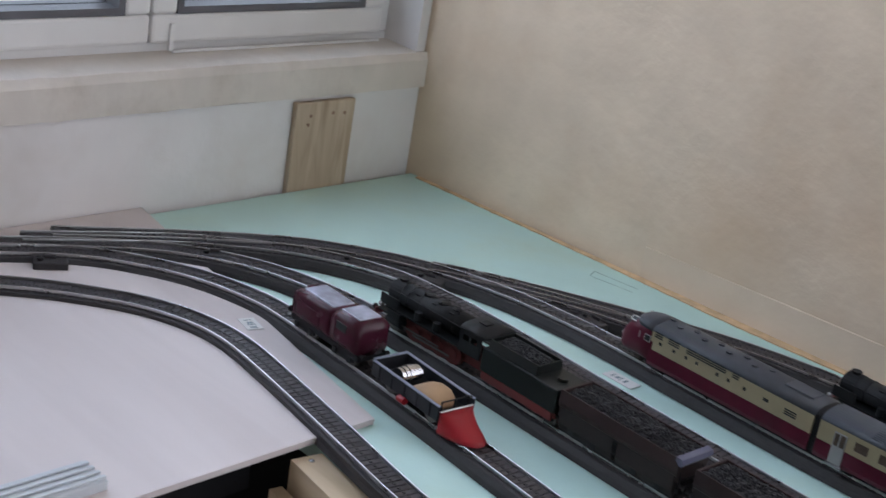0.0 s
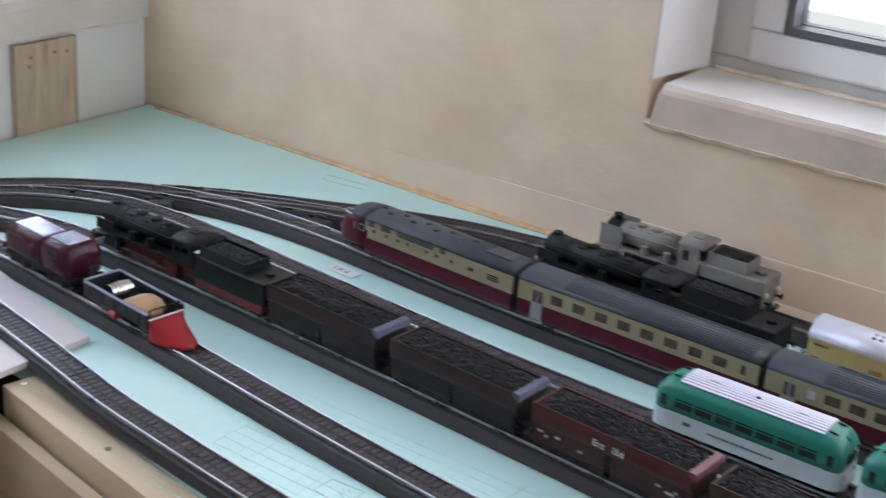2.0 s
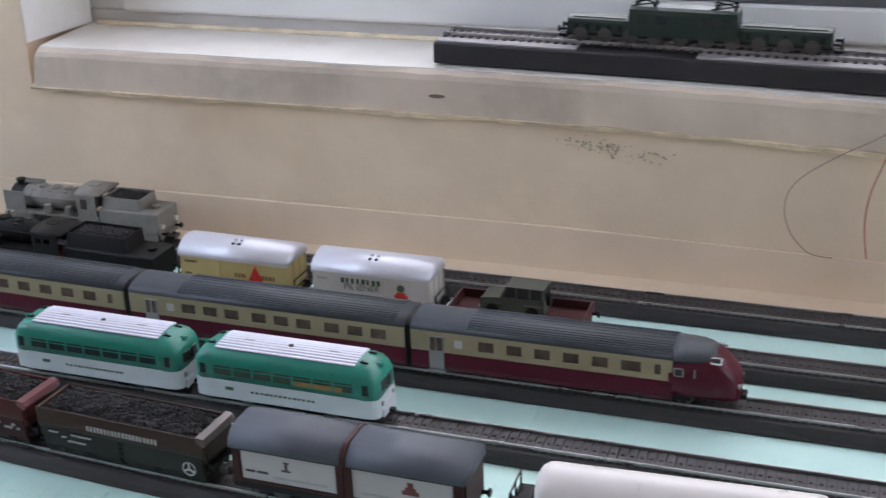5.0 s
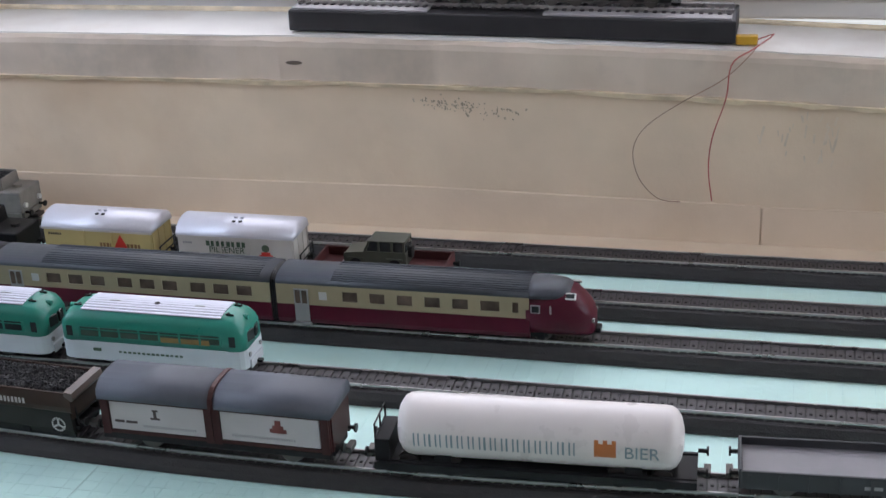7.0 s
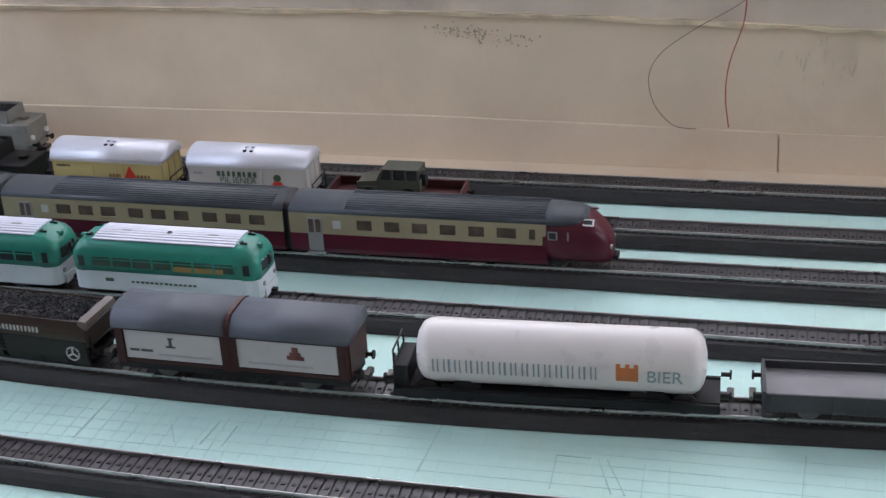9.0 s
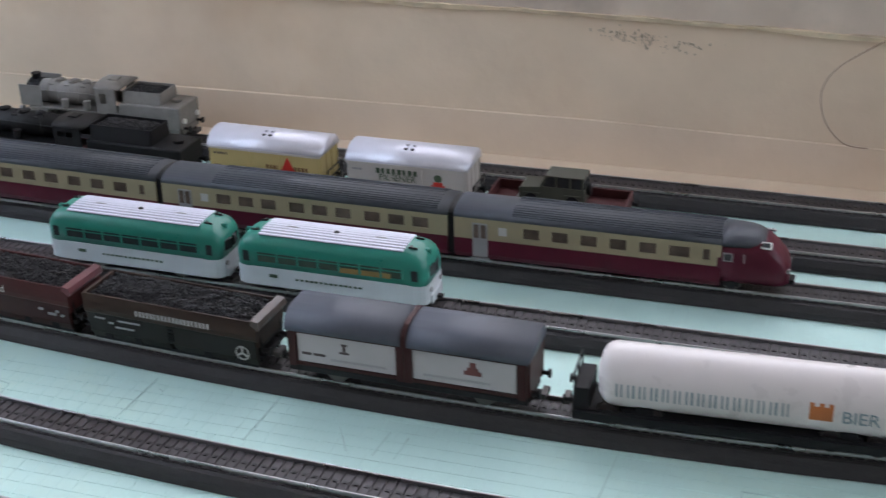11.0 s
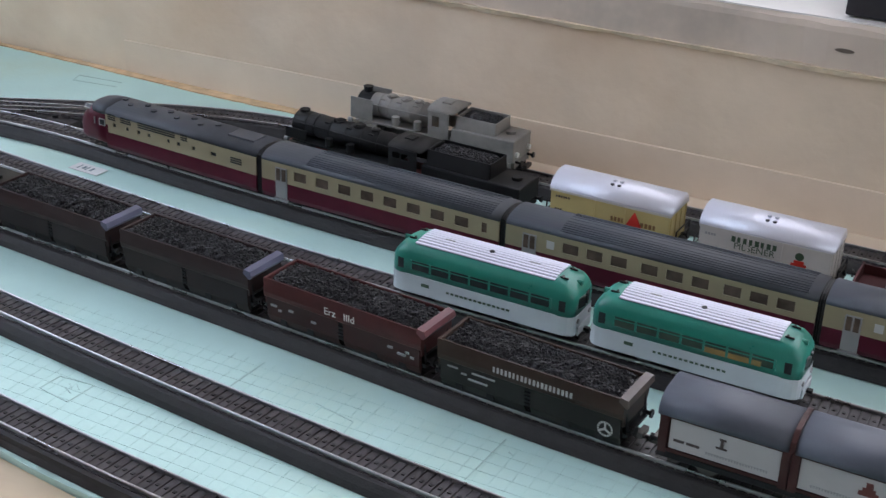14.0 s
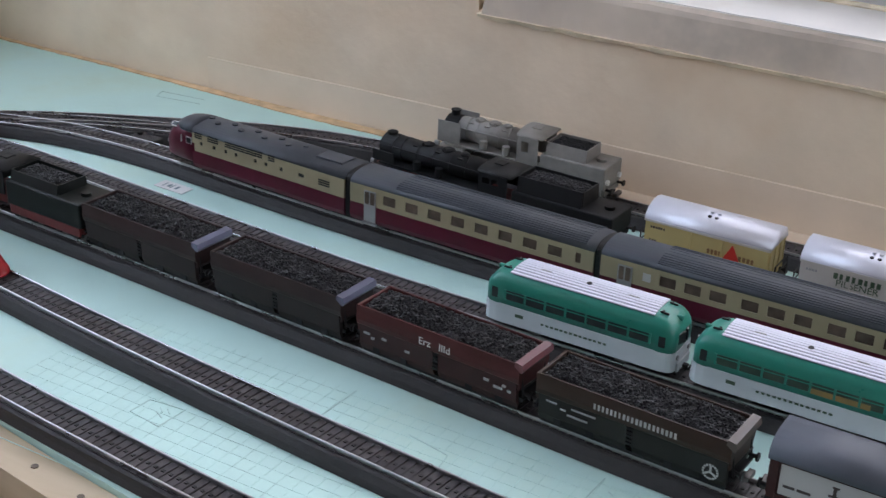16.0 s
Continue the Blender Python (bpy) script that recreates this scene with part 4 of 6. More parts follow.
def coal_hopper(xa, xb, upper, lower, plate, label, seed):
    xc = (xa + xb) / 2
    root = thing("coal_hopper", on_track("F3", xc), label, "hopper wagon", "coal hopper wagons")
    L = (xb - xa) / 2
    a, b = -L + 0.0035, L - 0.0035
    hw, zt, zm, zl = 0.0149, 0.0288, 0.0182, 0.0062
    t = 0.0012
    bm = bmesh.new()
    for s in (-1, 1):
        # upper side, bulging a little outwards
        prof = [(hw - 0.0009, zm - 0.0006), (hw - 0.0001, zm + 0.0004), (hw + 0.0004, zm + 0.003), (hw + 0.0002, zm + 0.0065), (hw - 0.0003, zt), (hw - 0.0012, zt), (hw - 0.0014, zm - 0.0006)]
        loft(bm, [[(x, s * y, z) for y, z in prof] for x in (a, b)])
    for e in (a, b):
        s = -1 if e == a else 1
        box(bm, min(e, e - s * t), max(e, e - s * t), -hw + t, hw - t, zm - 0.004, zt - 0.001)
    part("upper_body", bm, upper, root, "bulging steel upper sides")
    rim = bmesh.new()
    for s in (-1, 1):
        ys = (s * (hw - 0.0001), s * (hw - t + 0.0001))
        box(rim, a, b, min(ys), max(ys), zt, zt + 0.0004, 0.0001)
    part("top_rim", rim, upper, root)
    # Plate coloured paler than the body for the sky light it catches.
    bm = bmesh.new()
    rows = []
    for y in (-hw - 0.0003, hw + 0.0003):
        rows.append([(b - 0.0030, y, zt - 0.0012), (b - 0.0026, y, zt + 0.0014), (b + 0.0016, y, zt + 0.0008), (b + 0.0024, y, zt - 0.0022), (b + 0.0012, y, zt - 0.0040)])
    part("end_plate", loft(bm, rows), plate, root, "rounded end plate with sky sheen in its colour")
    part("end_rim", one_box(a - 0.0004, a + 0.0014, -hw, hw, zt - 0.0030, zt + 0.0002, 0.0003), upper, root)
    # lower chutes, two per side, leaning inwards, their shade put into a darker colour
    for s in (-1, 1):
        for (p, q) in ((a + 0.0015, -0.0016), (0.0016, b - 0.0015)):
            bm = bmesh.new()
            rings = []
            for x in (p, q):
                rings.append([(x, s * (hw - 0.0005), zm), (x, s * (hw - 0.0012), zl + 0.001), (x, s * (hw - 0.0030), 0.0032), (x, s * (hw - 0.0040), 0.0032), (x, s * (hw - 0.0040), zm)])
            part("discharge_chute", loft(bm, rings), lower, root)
        bm = bmesh.new()
        for k in range(5):
            box(bm, -0.0015, 0.0015, s * (hw - 0.0012) - 0.0006, s * (hw - 0.0012) + 0.0006, zl + 0.0016 + k * 0.0021, zl + 0.0028 + k * 0.0021)
        part("ladder_rung", bm, M_BLACK, root)
        bm = bmesh.new()
        box(bm, a + 0.002, b - 0.002, s * 0.0112 - 0.0007, s * 0.0112 + 0.0007, 0.0018, 0.0034)
        part("sole_bar", bm, M_FRAME, root)
    part("middle_web", one_box(-0.0018, 0.0018, -hw + 0.003, hw - 0.003, zl, zm), M_BLACK, root)
    part("underframe", one_box(a, b, -0.010, 0.010, 0.0060, 0.0085), M_FRAME, root)
    heap = part("coal_load", coal_heap(a + 0.0018, b - 0.0032, hw - t, zt - 0.0012, seed, 0.0042), M_COAL, root, "heaped black coal")
    heap["kind"] = "stuff"
    for e, s in ((a, -1), (b, 1)):
        bm = bmesh.new()
        for y in (-0.011, 0.011):
            rod(bm, (e + s * 0.001, y, 0.010), (e - s * 0.0005, y, zm + 0.002), 0.0007, 6)
        rod(bm, (e + s * 0.001, -0.011, 0.0150), (e + s * 0.001, 0.011, 0.0150), 0.0005, 6)
        part("end_stanchion", bm, M_BLACK, root)
        buffers(root, e, s)
        part("end_platform", one_box(min(e, e + s * 0.002), max(e, e + s * 0.002), -0.013, 0.013, 0.0086, 0.0100), M_FRAME, root)
    bogie(root, a + 0.021, 0.009)
    bogie(root, b - 0.021, 0.009)
    return root, hw, zm, zt


coal_hopper(0.4325, 0.5325, M_HOPDARK, M_HOPDARKSHADE, M_PLATESHEEN, "dark brown steel hopper wagon heaped with coal", 1)
coal_hopper(0.5370, 0.6370, M_HOPDARK, M_HOPDARKSHADE, M_PLATESHEEN, "dark brown steel hopper wagon heaped with coal", 2)
ob, hw, zm, zt = coal_hopper(0.6405, 0.7485, M_HOPRED, M_HOPREDSHADE, mat("red_end_plate_sheen", (0.13, 0.045, 0.05), 0.4, vary=0.1), "red-brown steel hopper wagon heaped with coal", 3)
flat = Matrix.Rotation(radians(90), 4, 'X')
written("Erz", 0.0058, Matrix.Translation((-0.0062, -hw - 0.0006, 0.0205)) @ flat, M_WHITEP, ob)
written("IIId", 0.0058, Matrix.Translation((0.0062, -hw - 0.0006, 0.0205)) @ flat, M_WHITEP, ob)
for i, (x, w) in enumerate(((-0.046, 0.004), (-0.041, 0.002), (-0.034, 0.003), (-0.019, 0.003), (0.030, 0.003), (0.036, 0.005), (0.041, 0.002), (0.044, 0.002))):
    part("small_lettering", one_box(x, x + w, -hw + 0.0001, -hw + 0.0012, 0.0135 - 0.002 * (i % 2), 0.0147 - 0.002 * (i % 2)), M_GREYP, ob)
ob, hw, zm, zt = coal_hopper(0.7510, 0.8595, M_HOPBROWN, M_HOPBROWNSHADE, mat("brown_end_plate_sheen", (0.10, 0.078, 0.066), 0.4, vary=0.1), "umber steel hopper wagon heaped with coal", 4)
part("brand_lettering", lettering(bmesh.new(), -0.019, 0.025, 0.0210, 0.0240, 20, -hw - 0.0004, seed=3, gap=0.45), M_CHALKP, ob, "white lettering")
bm = bmesh.new()
lx, lz = 0.0420, 0.0108
for k in range(16):
    t0, t1 = 2 * math.pi * k / 16, 2 * math.pi * (k + 0.75) / 16
    for ra, rb in ((0.0031, 0.0041),):
        v = [bm.verts.new((lx + q * math.cos(t), -hw - 0.0002, lz + q * math.sin(t))) for t, q in ((t0, ra), (t1, ra), (t1, rb), (t0, rb))]
        bm.faces.new(v)
for k in range(3):
    t = math.pi / 2 + 2 * math.pi * k / 3
    box(bm, 0, 0.0032, -0.0001, 0.0001, -0.0005, 0.0005, 0, Matrix.Translation((lx, -hw - 0.0002, lz)) @ Matrix.Rotation(-t, 4, 'Y'))
part("wheel_emblem", bm, M_CHALKP, ob, "plain white wheel-shaped mark")
for i, (x, w) in enumerate(((-0.045, 0.006), (-0.037, 0.003), (-0.033, 0.011), (-0.031, 0.013))):
    part("small_lettering", one_box(x, x + w, -hw + 0.0001, -hw + 0.0012, 0.0152 - 0.0020 * (i % 3), 0.0160 - 0.0020 * (i % 3)), M_GREYP, ob)

# twin-hood wagon
root = thing("hood_wagon", on_track("F3", 0.9335, 1.02) @ Matrix.Diagonal((1.03, 1, 1, 1)), "covered twin-hood wagon with slate roof and white side panels", "goods wagon")
a, b, hw = -0.0588, 0.0588, 0.0160
part("body", one_box(a, b, -hw + 0.0016, hw - 0.0016, 0.0100, 0.0330), M_HOODSIDE, root, "red-brown body frame")
for (p, q) in ((a - 0.001, -0.0014), (0.0014, b + 0.001)):
    prof = [(u * (hw + 0.0004), z) for u, z in ((1, 0.0288), (1, 0.0312), (0.96, 0.0338), (0.80, 0.0364), (0.62, 0.0378), (0.3, 0.0385), (-0.3, 0.0385), (-0.62, 0.0378), (-0.80, 0.0364), (-0.96, 0.0338), (-1, 0.0312), (-1, 0.0288))]
    part("hood_roof", prism(prof, p, q), M_HOODROOF, root, "slate grey hood with bevelled shoulders", True)
part("roof_joint", prism([(y * 1.02, z + 0.0004) for y, z in prof], -0.0012, 0.0012), M_HOODSIDE, root)
for s in (-1, 1):
    for (p, q) in ((a + 0.005, -0.0042), (0.0042, b - 0.005)):
        ys = (s * (hw - 0.0016), s * (hw - 0.0006))
        part("white_panel", one_box(p, q, min(ys), max(ys), 0.0125, 0.0282), M_PANEL, root, "white lettering panel")
        for z in (0.0112, 0.0287):
            part("panel_rail", one_box(p - 0.001, q + 0.001, min(ys) - 0.0004, max(ys) + 0.0004, z - 0.0008, z + 0.0008), M_HOODSIDE, root)
    for x in (a + 0.0022, -0.0021, 0.0021, b - 0.0022):
        ys = (s * (hw - 0.0016), s * (hw + 0.0002))
        part("post", one_box(x - 0.0019, x + 0.0019, min(ys), max(ys), 0.0098, 0.0300), M_HOODSIDE, root)
    bm = bmesh.new()
    box(bm, a, b, s * 0.0145 - 0.0012, s * 0.0145 + 0.0012, 0.0072, 0.0100)
    part("sole_bar", bm, M_FRAME, root)
y = -hw + 0.0006
bm = lettering(bmesh.new(), a + 0.022, -0.0085, 0.0148, 0.0160, 22, y, seed=5, gap=0.45)
lettering(bm, 0.0095, 0.042, 0.0148, 0.0160, 26, y, seed=6, gap=0.45)
part("side_lettering", bm, M_GREYP, root, "grey lettering")
bm = one_box(a + 0.007, a + 0.012, y - 0.0002, y, 0.0165, 0.0178)
box(bm, a + 0.013, a + 0.019, y - 0.0002, y, 0.0165, 0.0178)
part("dark_lettering", bm, M_DARKP, root)
bm = bmesh.new()
for x, z, w, h in ((a + 0.028, 0.0205, 0.0015, 0.0045), (a + 0.0262, 0.0195, 0.0050, 0.0010), (a + 0.0275, 0.0240, 0.0030, 0.0010)):
    box(bm, x, x + w, y - 0.0002, y, z, z + h)
part("figure_mark", bm, M_DARKP, root, "small plain dark shape")
bm = bmesh.new()
for x, z, w, h in ((0.0290, 0.0188, 0.0085, 0.0022), (0.0305, 0.0208, 0.0055, 0.0020), (0.0318, 0.0226, 0.0030, 0.0030)):
    box(bm, x, x + w, y - 0.0002, y, z, z + h)
part("figure_mark", bm, mat("dull_red_print", (0.13, 0.035, 0.03), 0.5), root, "small plain dull red shape")
for e, s in ((a, -1), (b, 1)):
    buffers(root, e, s)
    bm = one_box(min(e, e + s * 0.0008), max(e, e + s * 0.0008), -0.013, 0.013, 0.010, 0.034)
    part("end_wall", bm, M_HOODSIDE, root)
part("underframe", one_box(a, b, -0.010, 0.010, 0.0060, 0.0098), M_FRAME, root)
wheels(root, (a + 0.022, b - 0.022))

# white tank wagon
root = thing("tank_wagon", on_track("F3", 1.0925), "white beer tank wagon on a black frame", "tank wagon")
R, L2, zc = 0.0154, 0.0672, 0.0231
rings = []
for x, rr in ((-L2 - 0.0005, 0.30), (-L2 + 0.0008, 0.66), (-L2 + 0.0026, 0.86), (-L2 + 0.0052, 0.97), (-L2 + 0.0080, 1.0), (L2 - 0.0080, 1.0), (L2 - 0.0052, 0.97), (L2 - 0.0026, 0.86), (L2 - 0.0008, 0.66), (L2 + 0.0005, 0.30)):
    rings.append([(x, R * rr * math.cos(2 * math.pi * i / 36), zc + R * rr * math.sin(2 * math.pi * i / 36)) for i in range(36)])
part("tank", loft(bmesh.new(), rings), M_TANK, root, "glossy white tank with domed ends", True)


def on_tank(bm, x0, x1, t0, t1):
    n = 4
    for k in range(n):
        u, v = t0 + (t1 - t0) * k / n, t0 + (t1 - t0) * (k + 1) / n
        q = [bm.verts.new((x, -(R + 0.00012) * math.cos(t), zc + (R + 0.00012) * math.sin(t))) for x, t in ((x0, u), (x1, u), (x1, v), (x0, v))]
        bm.faces.new(q)


bm = bmesh.new()
rr = random.Random(8)
for i in range(15):
    x = -0.0580 + i * 0.00525
    on_tank(bm, x, x + 0.0008, -0.28, 0.18)
    on_tank(bm, x + 0.0022, x + 0.0030 * rr.uniform(0.95, 1.1), -0.28, 0.18)
part("brand_lettering", bm, M_BLUEP, root, "slate-blue lettering")
bm = bmesh.new()
on_tank(bm, 0.0272, 0.0373, -0.26, 0.20)
for x in (0.0272, 0.0313, 0.0353):
    on_tank(bm, x, x + 0.0020, 0.20, 0.31)
written("BIER", 0.0086, Matrix.Translation((0.0490, -R - 0.00025, zc - 0.0036)) @ Matrix.Rotation(radians(90), 4, 'X'), M_BLUEP, root)
part("castle_mark", bm, M_ORANGEP, root, "plain orange-brown emblem")
a, b = -0.0780, 0.0740
part("underframe", one_box(a, b, -0.011, 0.011, 0.0040, 0.0078), M_FRAME, root)
for s in (-1, 1):
    part("sole_bar", one_box(a, b, s * 0.0135 - 0.0010, s * 0.0135 + 0.0010, 0.0040, 0.0080), M_FRAME, root)
    for x in (-0.045, 0.045):
        part("saddle", one_box(x - 0.004, x + 0.004, s * 0.0085 - 0.003, s * 0.0085 + 0.003, 0.0070, 0.0120), M_FRAME, root)
part("brake_platform", one_box(a, a + 0.0075, -0.012, 0.012, 0.0078, 0.0195, 0.0005), M_FRAME, root)
bm = bmesh.new()
for yy in (-0.011, 0.0, 0.011):
    rod(bm, (a + 0.0005, yy, 0.0112), (a + 0.0005, yy, 0.0270), 0.0005, 6)
rod(bm, (a + 0.0005, -0.011, 0.0270), (a + 0.0005, 0.011, 0.0270), 0.0005, 6)
rod(bm, (a + 0.0005, -0.011, 0.0200), (a + 0.0005, 0.011, 0.0200), 0.0005, 6)
part("hand_rail", bm, M_BLACK, root)
for e, s in ((a, -1), (b, 1)):
    buffers(root, e, s)
bogie(root, -0.052, 0.010)
bogie(root, 0.048, 0.010)

# low open wagon
root = thing("open_wagon", on_track("F3", 1.2295), "low grey open wagon with slate sides", "goods wagon")
a, b, hw = -0.0440, 0.0440, 0.0160
part("floor_deck", one_box(a, b, -hw, hw, 0.0100, 0.0126), M_LOWGREY, root, "plain grey deck")
for s in (-1, 1):
    part("side_board", one_box(a, b, s * hw - 0.0007, s * hw + 0.0007, 0.0075, 0.0166, 0.0003), M_LOWSIDE, root)
    for k in range(7):
        bm = bmesh.new()
        x = a + 0.004 + k * (b - a - 0.008) / 6
        box(bm, x - 0.0007, x + 0.0007, s * (hw + 0.0010) - 0.0005, s * (hw + 0.0010) + 0.0005, 0.0075, 0.0154)
        part("side_stake", bm, M_LOWSIDE, root)
for e in (a, b):
    part("end_board", one_box(e - 0.0008, e + 0.0008, -hw, hw, 0.0075, 0.0172, 0.0003), M_LOWSIDE, root)
bm = one_box(0.010, 0.018, -hw - 0.0010, -hw - 0.0008, 0.0105, 0.0122)
part("side_lettering", bm, M_GREYP, root)
part("underframe", one_box(a, b, -0.011, 0.011, 0.0060, 0.0100), M_FRAME, root)
for e, s in ((a, -1), (b, 1)):
    buffers(root, e, s)
wheels(root, (a + 0.020, b - 0.020))


# ---- steam locomotives ----
def steam_engine(track, x_front, length, label, body, wheel_me, run, deflector, size=1.0, s=1):
    """An engine whose front is at x_front, facing -x."""
    xc = x_front + length / 2
    root = thing("steam_locomotive", on_track(track, xc, 0.90 if body is M_LOCOGREY else 0.87), label, "locomotive", "steam locomotives")
    f, r = -length / 2, length / 2
    zb, rb = 0.0290 * size, 0.0094 * size
    stack = 0.0036 if body is M_LOCOGREY else 0.0012
    plate = 0.0375 if body is M_LOCOGREY else 0.0290
    cab = r - length * 0.20
    bm = one_rod((f + 0.016, 0, zb), (cab, 0, zb), rb, 24)
    part("boiler", bm, body, root, "", True)
    bm = one_rod((f + 0.006, 0, zb), (f + 0.0165, 0, zb), rb * 1.04, 24)
    rod(bm, (f + 0.0045, 0, zb), (f + 0.006, 0, zb), rb * 0.80, 20)
    part("smokebox", bm, M_LOCOBLACK, root, "black smokebox")
    bm = bmesh.new()
    for k in range(5):
        x = f + 0.024 + k * (cab - f - 0.026) / 5
        rod(bm, (x - 0.0004, 0, zb), (x + 0.0004, 0, zb), rb * 1.035, 24)
    part("boiler_band", bm, body, root)
    bm = one_rod((f + 0.0105, 0, zb + rb * 0.8), (f + 0.0105, 0, zb + rb + stack), 0.0030, 16, 0.0034)
    rod(bm, (f + 0.0105, 0, zb + rb + stack), (f + 0.0105, 0, zb + rb + stack + 0.0008), 0.0037, 16)
    part("chimney", bm, M_LOCOBLACK, root)
    for k, w in ((0.36, 0.0040), (0.50, 0.0046), (0.62, 0.0034)):
        x = f + length * k
        bm = one_rod((x, 0, zb + rb * 0.8), (x, 0, zb + rb + 0.0006), w, 16)
        rod(bm, (x, 0, zb + rb + 0.0006), (x, 0, zb + rb + 0.0015), w, 16, w * 0.6)
        part("dome", bm, body, root)
    bm = bmesh.new()
    for k in range(3):
        x = f + length * (0.28 + 0.16 * k)
        box(bm, x, x + 0.004, -0.0065, -0.0045, zb + rb * 0.62, zb + rb * 0.62 + 0.0022)
        rod(bm, (x + 0.007, -0.004, zb + rb * 0.85), (x + 0.007, -0.004, zb + rb + 0.0020), 0.0006, 6)
    part("boiler_fitting", bm, body, root)
    bm = bmesh.new()
    for q in (-1, 1):
        rod(bm, (f + 0.014, q * rb * 0.98, zb + 0.003), (cab, q * rb * 0.98, zb + 0.003), 0.00045, 6)
    part("handrail", bm, body, root)
    part("running_board", one_box(f + 0.010, cab, -0.0150, 0.0150, 0.0188 * size, 0.0200 * size), body, root)
    bm = bmesh.new()
    for k in range(2):
        rod(bm, (f + 0.040 + 0.018 * k, -0.0125, 0.0208 * size), (f + 0.040 + 0.018 * k, -0.0125, 0.0275 * size), 0.0028, 12)
    part("air_pump", bm, body, root)
    if deflector:
        for q in (-1, 1):
            part("smoke_deflector", one_box(f + 0.004, f + 0.022, q * 0.0145 - 0.0004, q * 0.0145 + 0.0004, 0.0205 * size, plate * size, 0.0003), body, root, "upright smoke deflector plate")
    part("buffer_beam", one_box(f, f + 0.0016, -0.0150, 0.0150, 0.0085, 0.0135), run, root)
    part("front_deck", one_box(f + 0.0016, f + 0.014, -0.0130, 0.0130, 0.0128, 0.0140), body, root)
    # cab with window openings
    zt = 0.0395 * size if body is M_LOCOGREY else 0.0362
    for q in (-1, 1):
        bm = bmesh.new()
        panel(bm, cab, r - 0.001, 0.0180, zt, [(cab + 0.003, cab + 0.0085, 0.0280, zt - 0.0036), (cab + 0.0100, cab + 0.0155, 0.0280, zt - 0.0036)] if r - cab > 0.017 else [(cab + 0.003, cab + 0.0085, 0.0280, zt - 0.0036)], q * 0.0150 - 0.0005, 0.0010)
        part("cab_side", bm, body, root)
    part("cab_front", one_box(cab, cab + 0.001, -0.0145, 0.0145, 0.0200, zt), body, root)
    part("cab_roof", prism(arch(0.0152, zt - 0.0003, zt + 0.0038, 12, 2.2), cab - 0.0012, r + 0.002), body, root, "", True)
    part("roof_vent", one_box(cab + 0.005, cab + 0.012, -0.004, 0.004, zt + 0.0034, zt + 0.0046, 0.0004), body, root)
    part("frame", one_box(f + 0.006, r, -0.0055, 0.0055, 0.0050, 0.0188), run, root)
    for q in (-1, 1):
        bm = one_rod((f + 0.013, q * 0.0128, 0.0105), (f + 0.027, q * 0.0128, 0.0105), 0.0040, 14)
        box(bm, f + 0.014, f + 0.026, q * 0.0128 - 0.0035, q * 0.0128 + 0.0035, 0.0120, 0.0185)
        part("cylinder", bm, body, root)
    n = 4
    for k in range(n):
        x = f + 0.036 + k * (cab - f - 0.044) / (n - 1) * 0.98
        for q in (-1, 1):
            shared("driving_wheel", wheel_me, root, pose(x, q * 0.0085, 0.0085, 0, 0, 0 if q < 0 else 180))
    for q in (-1, 1):
        part("coupling_rod", one_box(f + 0.036, cab - 0.010, q * 0.0112 - 0.0004, q * 0.0112 + 0.0004, 0.0052, 0.0066), M_WHEEL, root)
        part("piston_rod", box(bmesh.new(), f + 0.026, f + 0.062, q * 0.0124 - 0.0004, q * 0.0124 + 0.0004, 0.0085, 0.0096), M_WHEEL, root)
    wheels(root, (f + 0.016,))
    for q in (-1, 1):
        part("lamp", one_rod((f - 0.0006, q * 0.0095, 0.0160), (f + 0.0022, q * 0.0095, 0.0160), 0.0020, 12), M_SILVER, root)
    buffers(root, f, -1)
    return root


def tender(track, xa, xb, label, body, lower, high, coal_seed, lamps=False, tank=0.0290):
    xc = (xa + xb) / 2
    root = thing("locomotive_tender", on_track(track, xc, 0.92), label, "tender", "tenders")
    a, b = -(xb - xa) / 2, (xb - xa) / 2
    part("tank_body", one_box(a, b, -0.0150, 0.0150, 0.0115, tank, 0.0010), body, root)
    m0, m1 = a + 0.003, a + (b - a) * 0.68
    bm = bmesh.new()
    for q in (-1, 1):
        loft(bm, [[(x, q * 0.0132, tank - 0.0004), (x, q * 0.0116, high), (x, q * 0.0108, high), (x, q * 0.0120, tank - 0.0004)] for x in (m0, m1)])
    for x in (m0, m1):
        box(bm, x - 0.0004, x + 0.0004, -0.0112, 0.0112, tank, high)
    part("coal_bunker", bm, body, root)
    h = part("coal_load", coal_heap(m0 + 0.0006, m1 - 0.0006, 0.0102, high - 0.0030, coal_seed, 0.004), M_COAL, root, "black coal")
    h["kind"] = "stuff"
    part("filler_hatch", one_rod((b - 0.009, 0, tank), (b - 0.009, 0, tank + 0.0022), 0.0035, 14), body, root)
    part("frame", one_box(a, b, -0.0125, 0.0125, 0.0070, 0.0114), lower, root)
    for q in (-1, 1):
        bm = bmesh.new()
        box(bm, a + 0.002, b - 0.002, q * 0.0138 - 0.0008, q * 0.0138 + 0.0008, 0.0055, 0.0114)
        part("side_frame", bm, lower, root)
    if lamps:
        for q in (-1, 1):
            part("lamp", one_rod((b, q * 0.0100, 0.0175), (b + 0.0018, q * 0.0100, 0.0175), 0.0020, 12), M_WHITEP, root, "white tail lamp")
    bogie(root, a + 0.014, 0.008)
    bogie(root, b - 0.014, 0.008)
    buffers(root, b, 1)
    return root


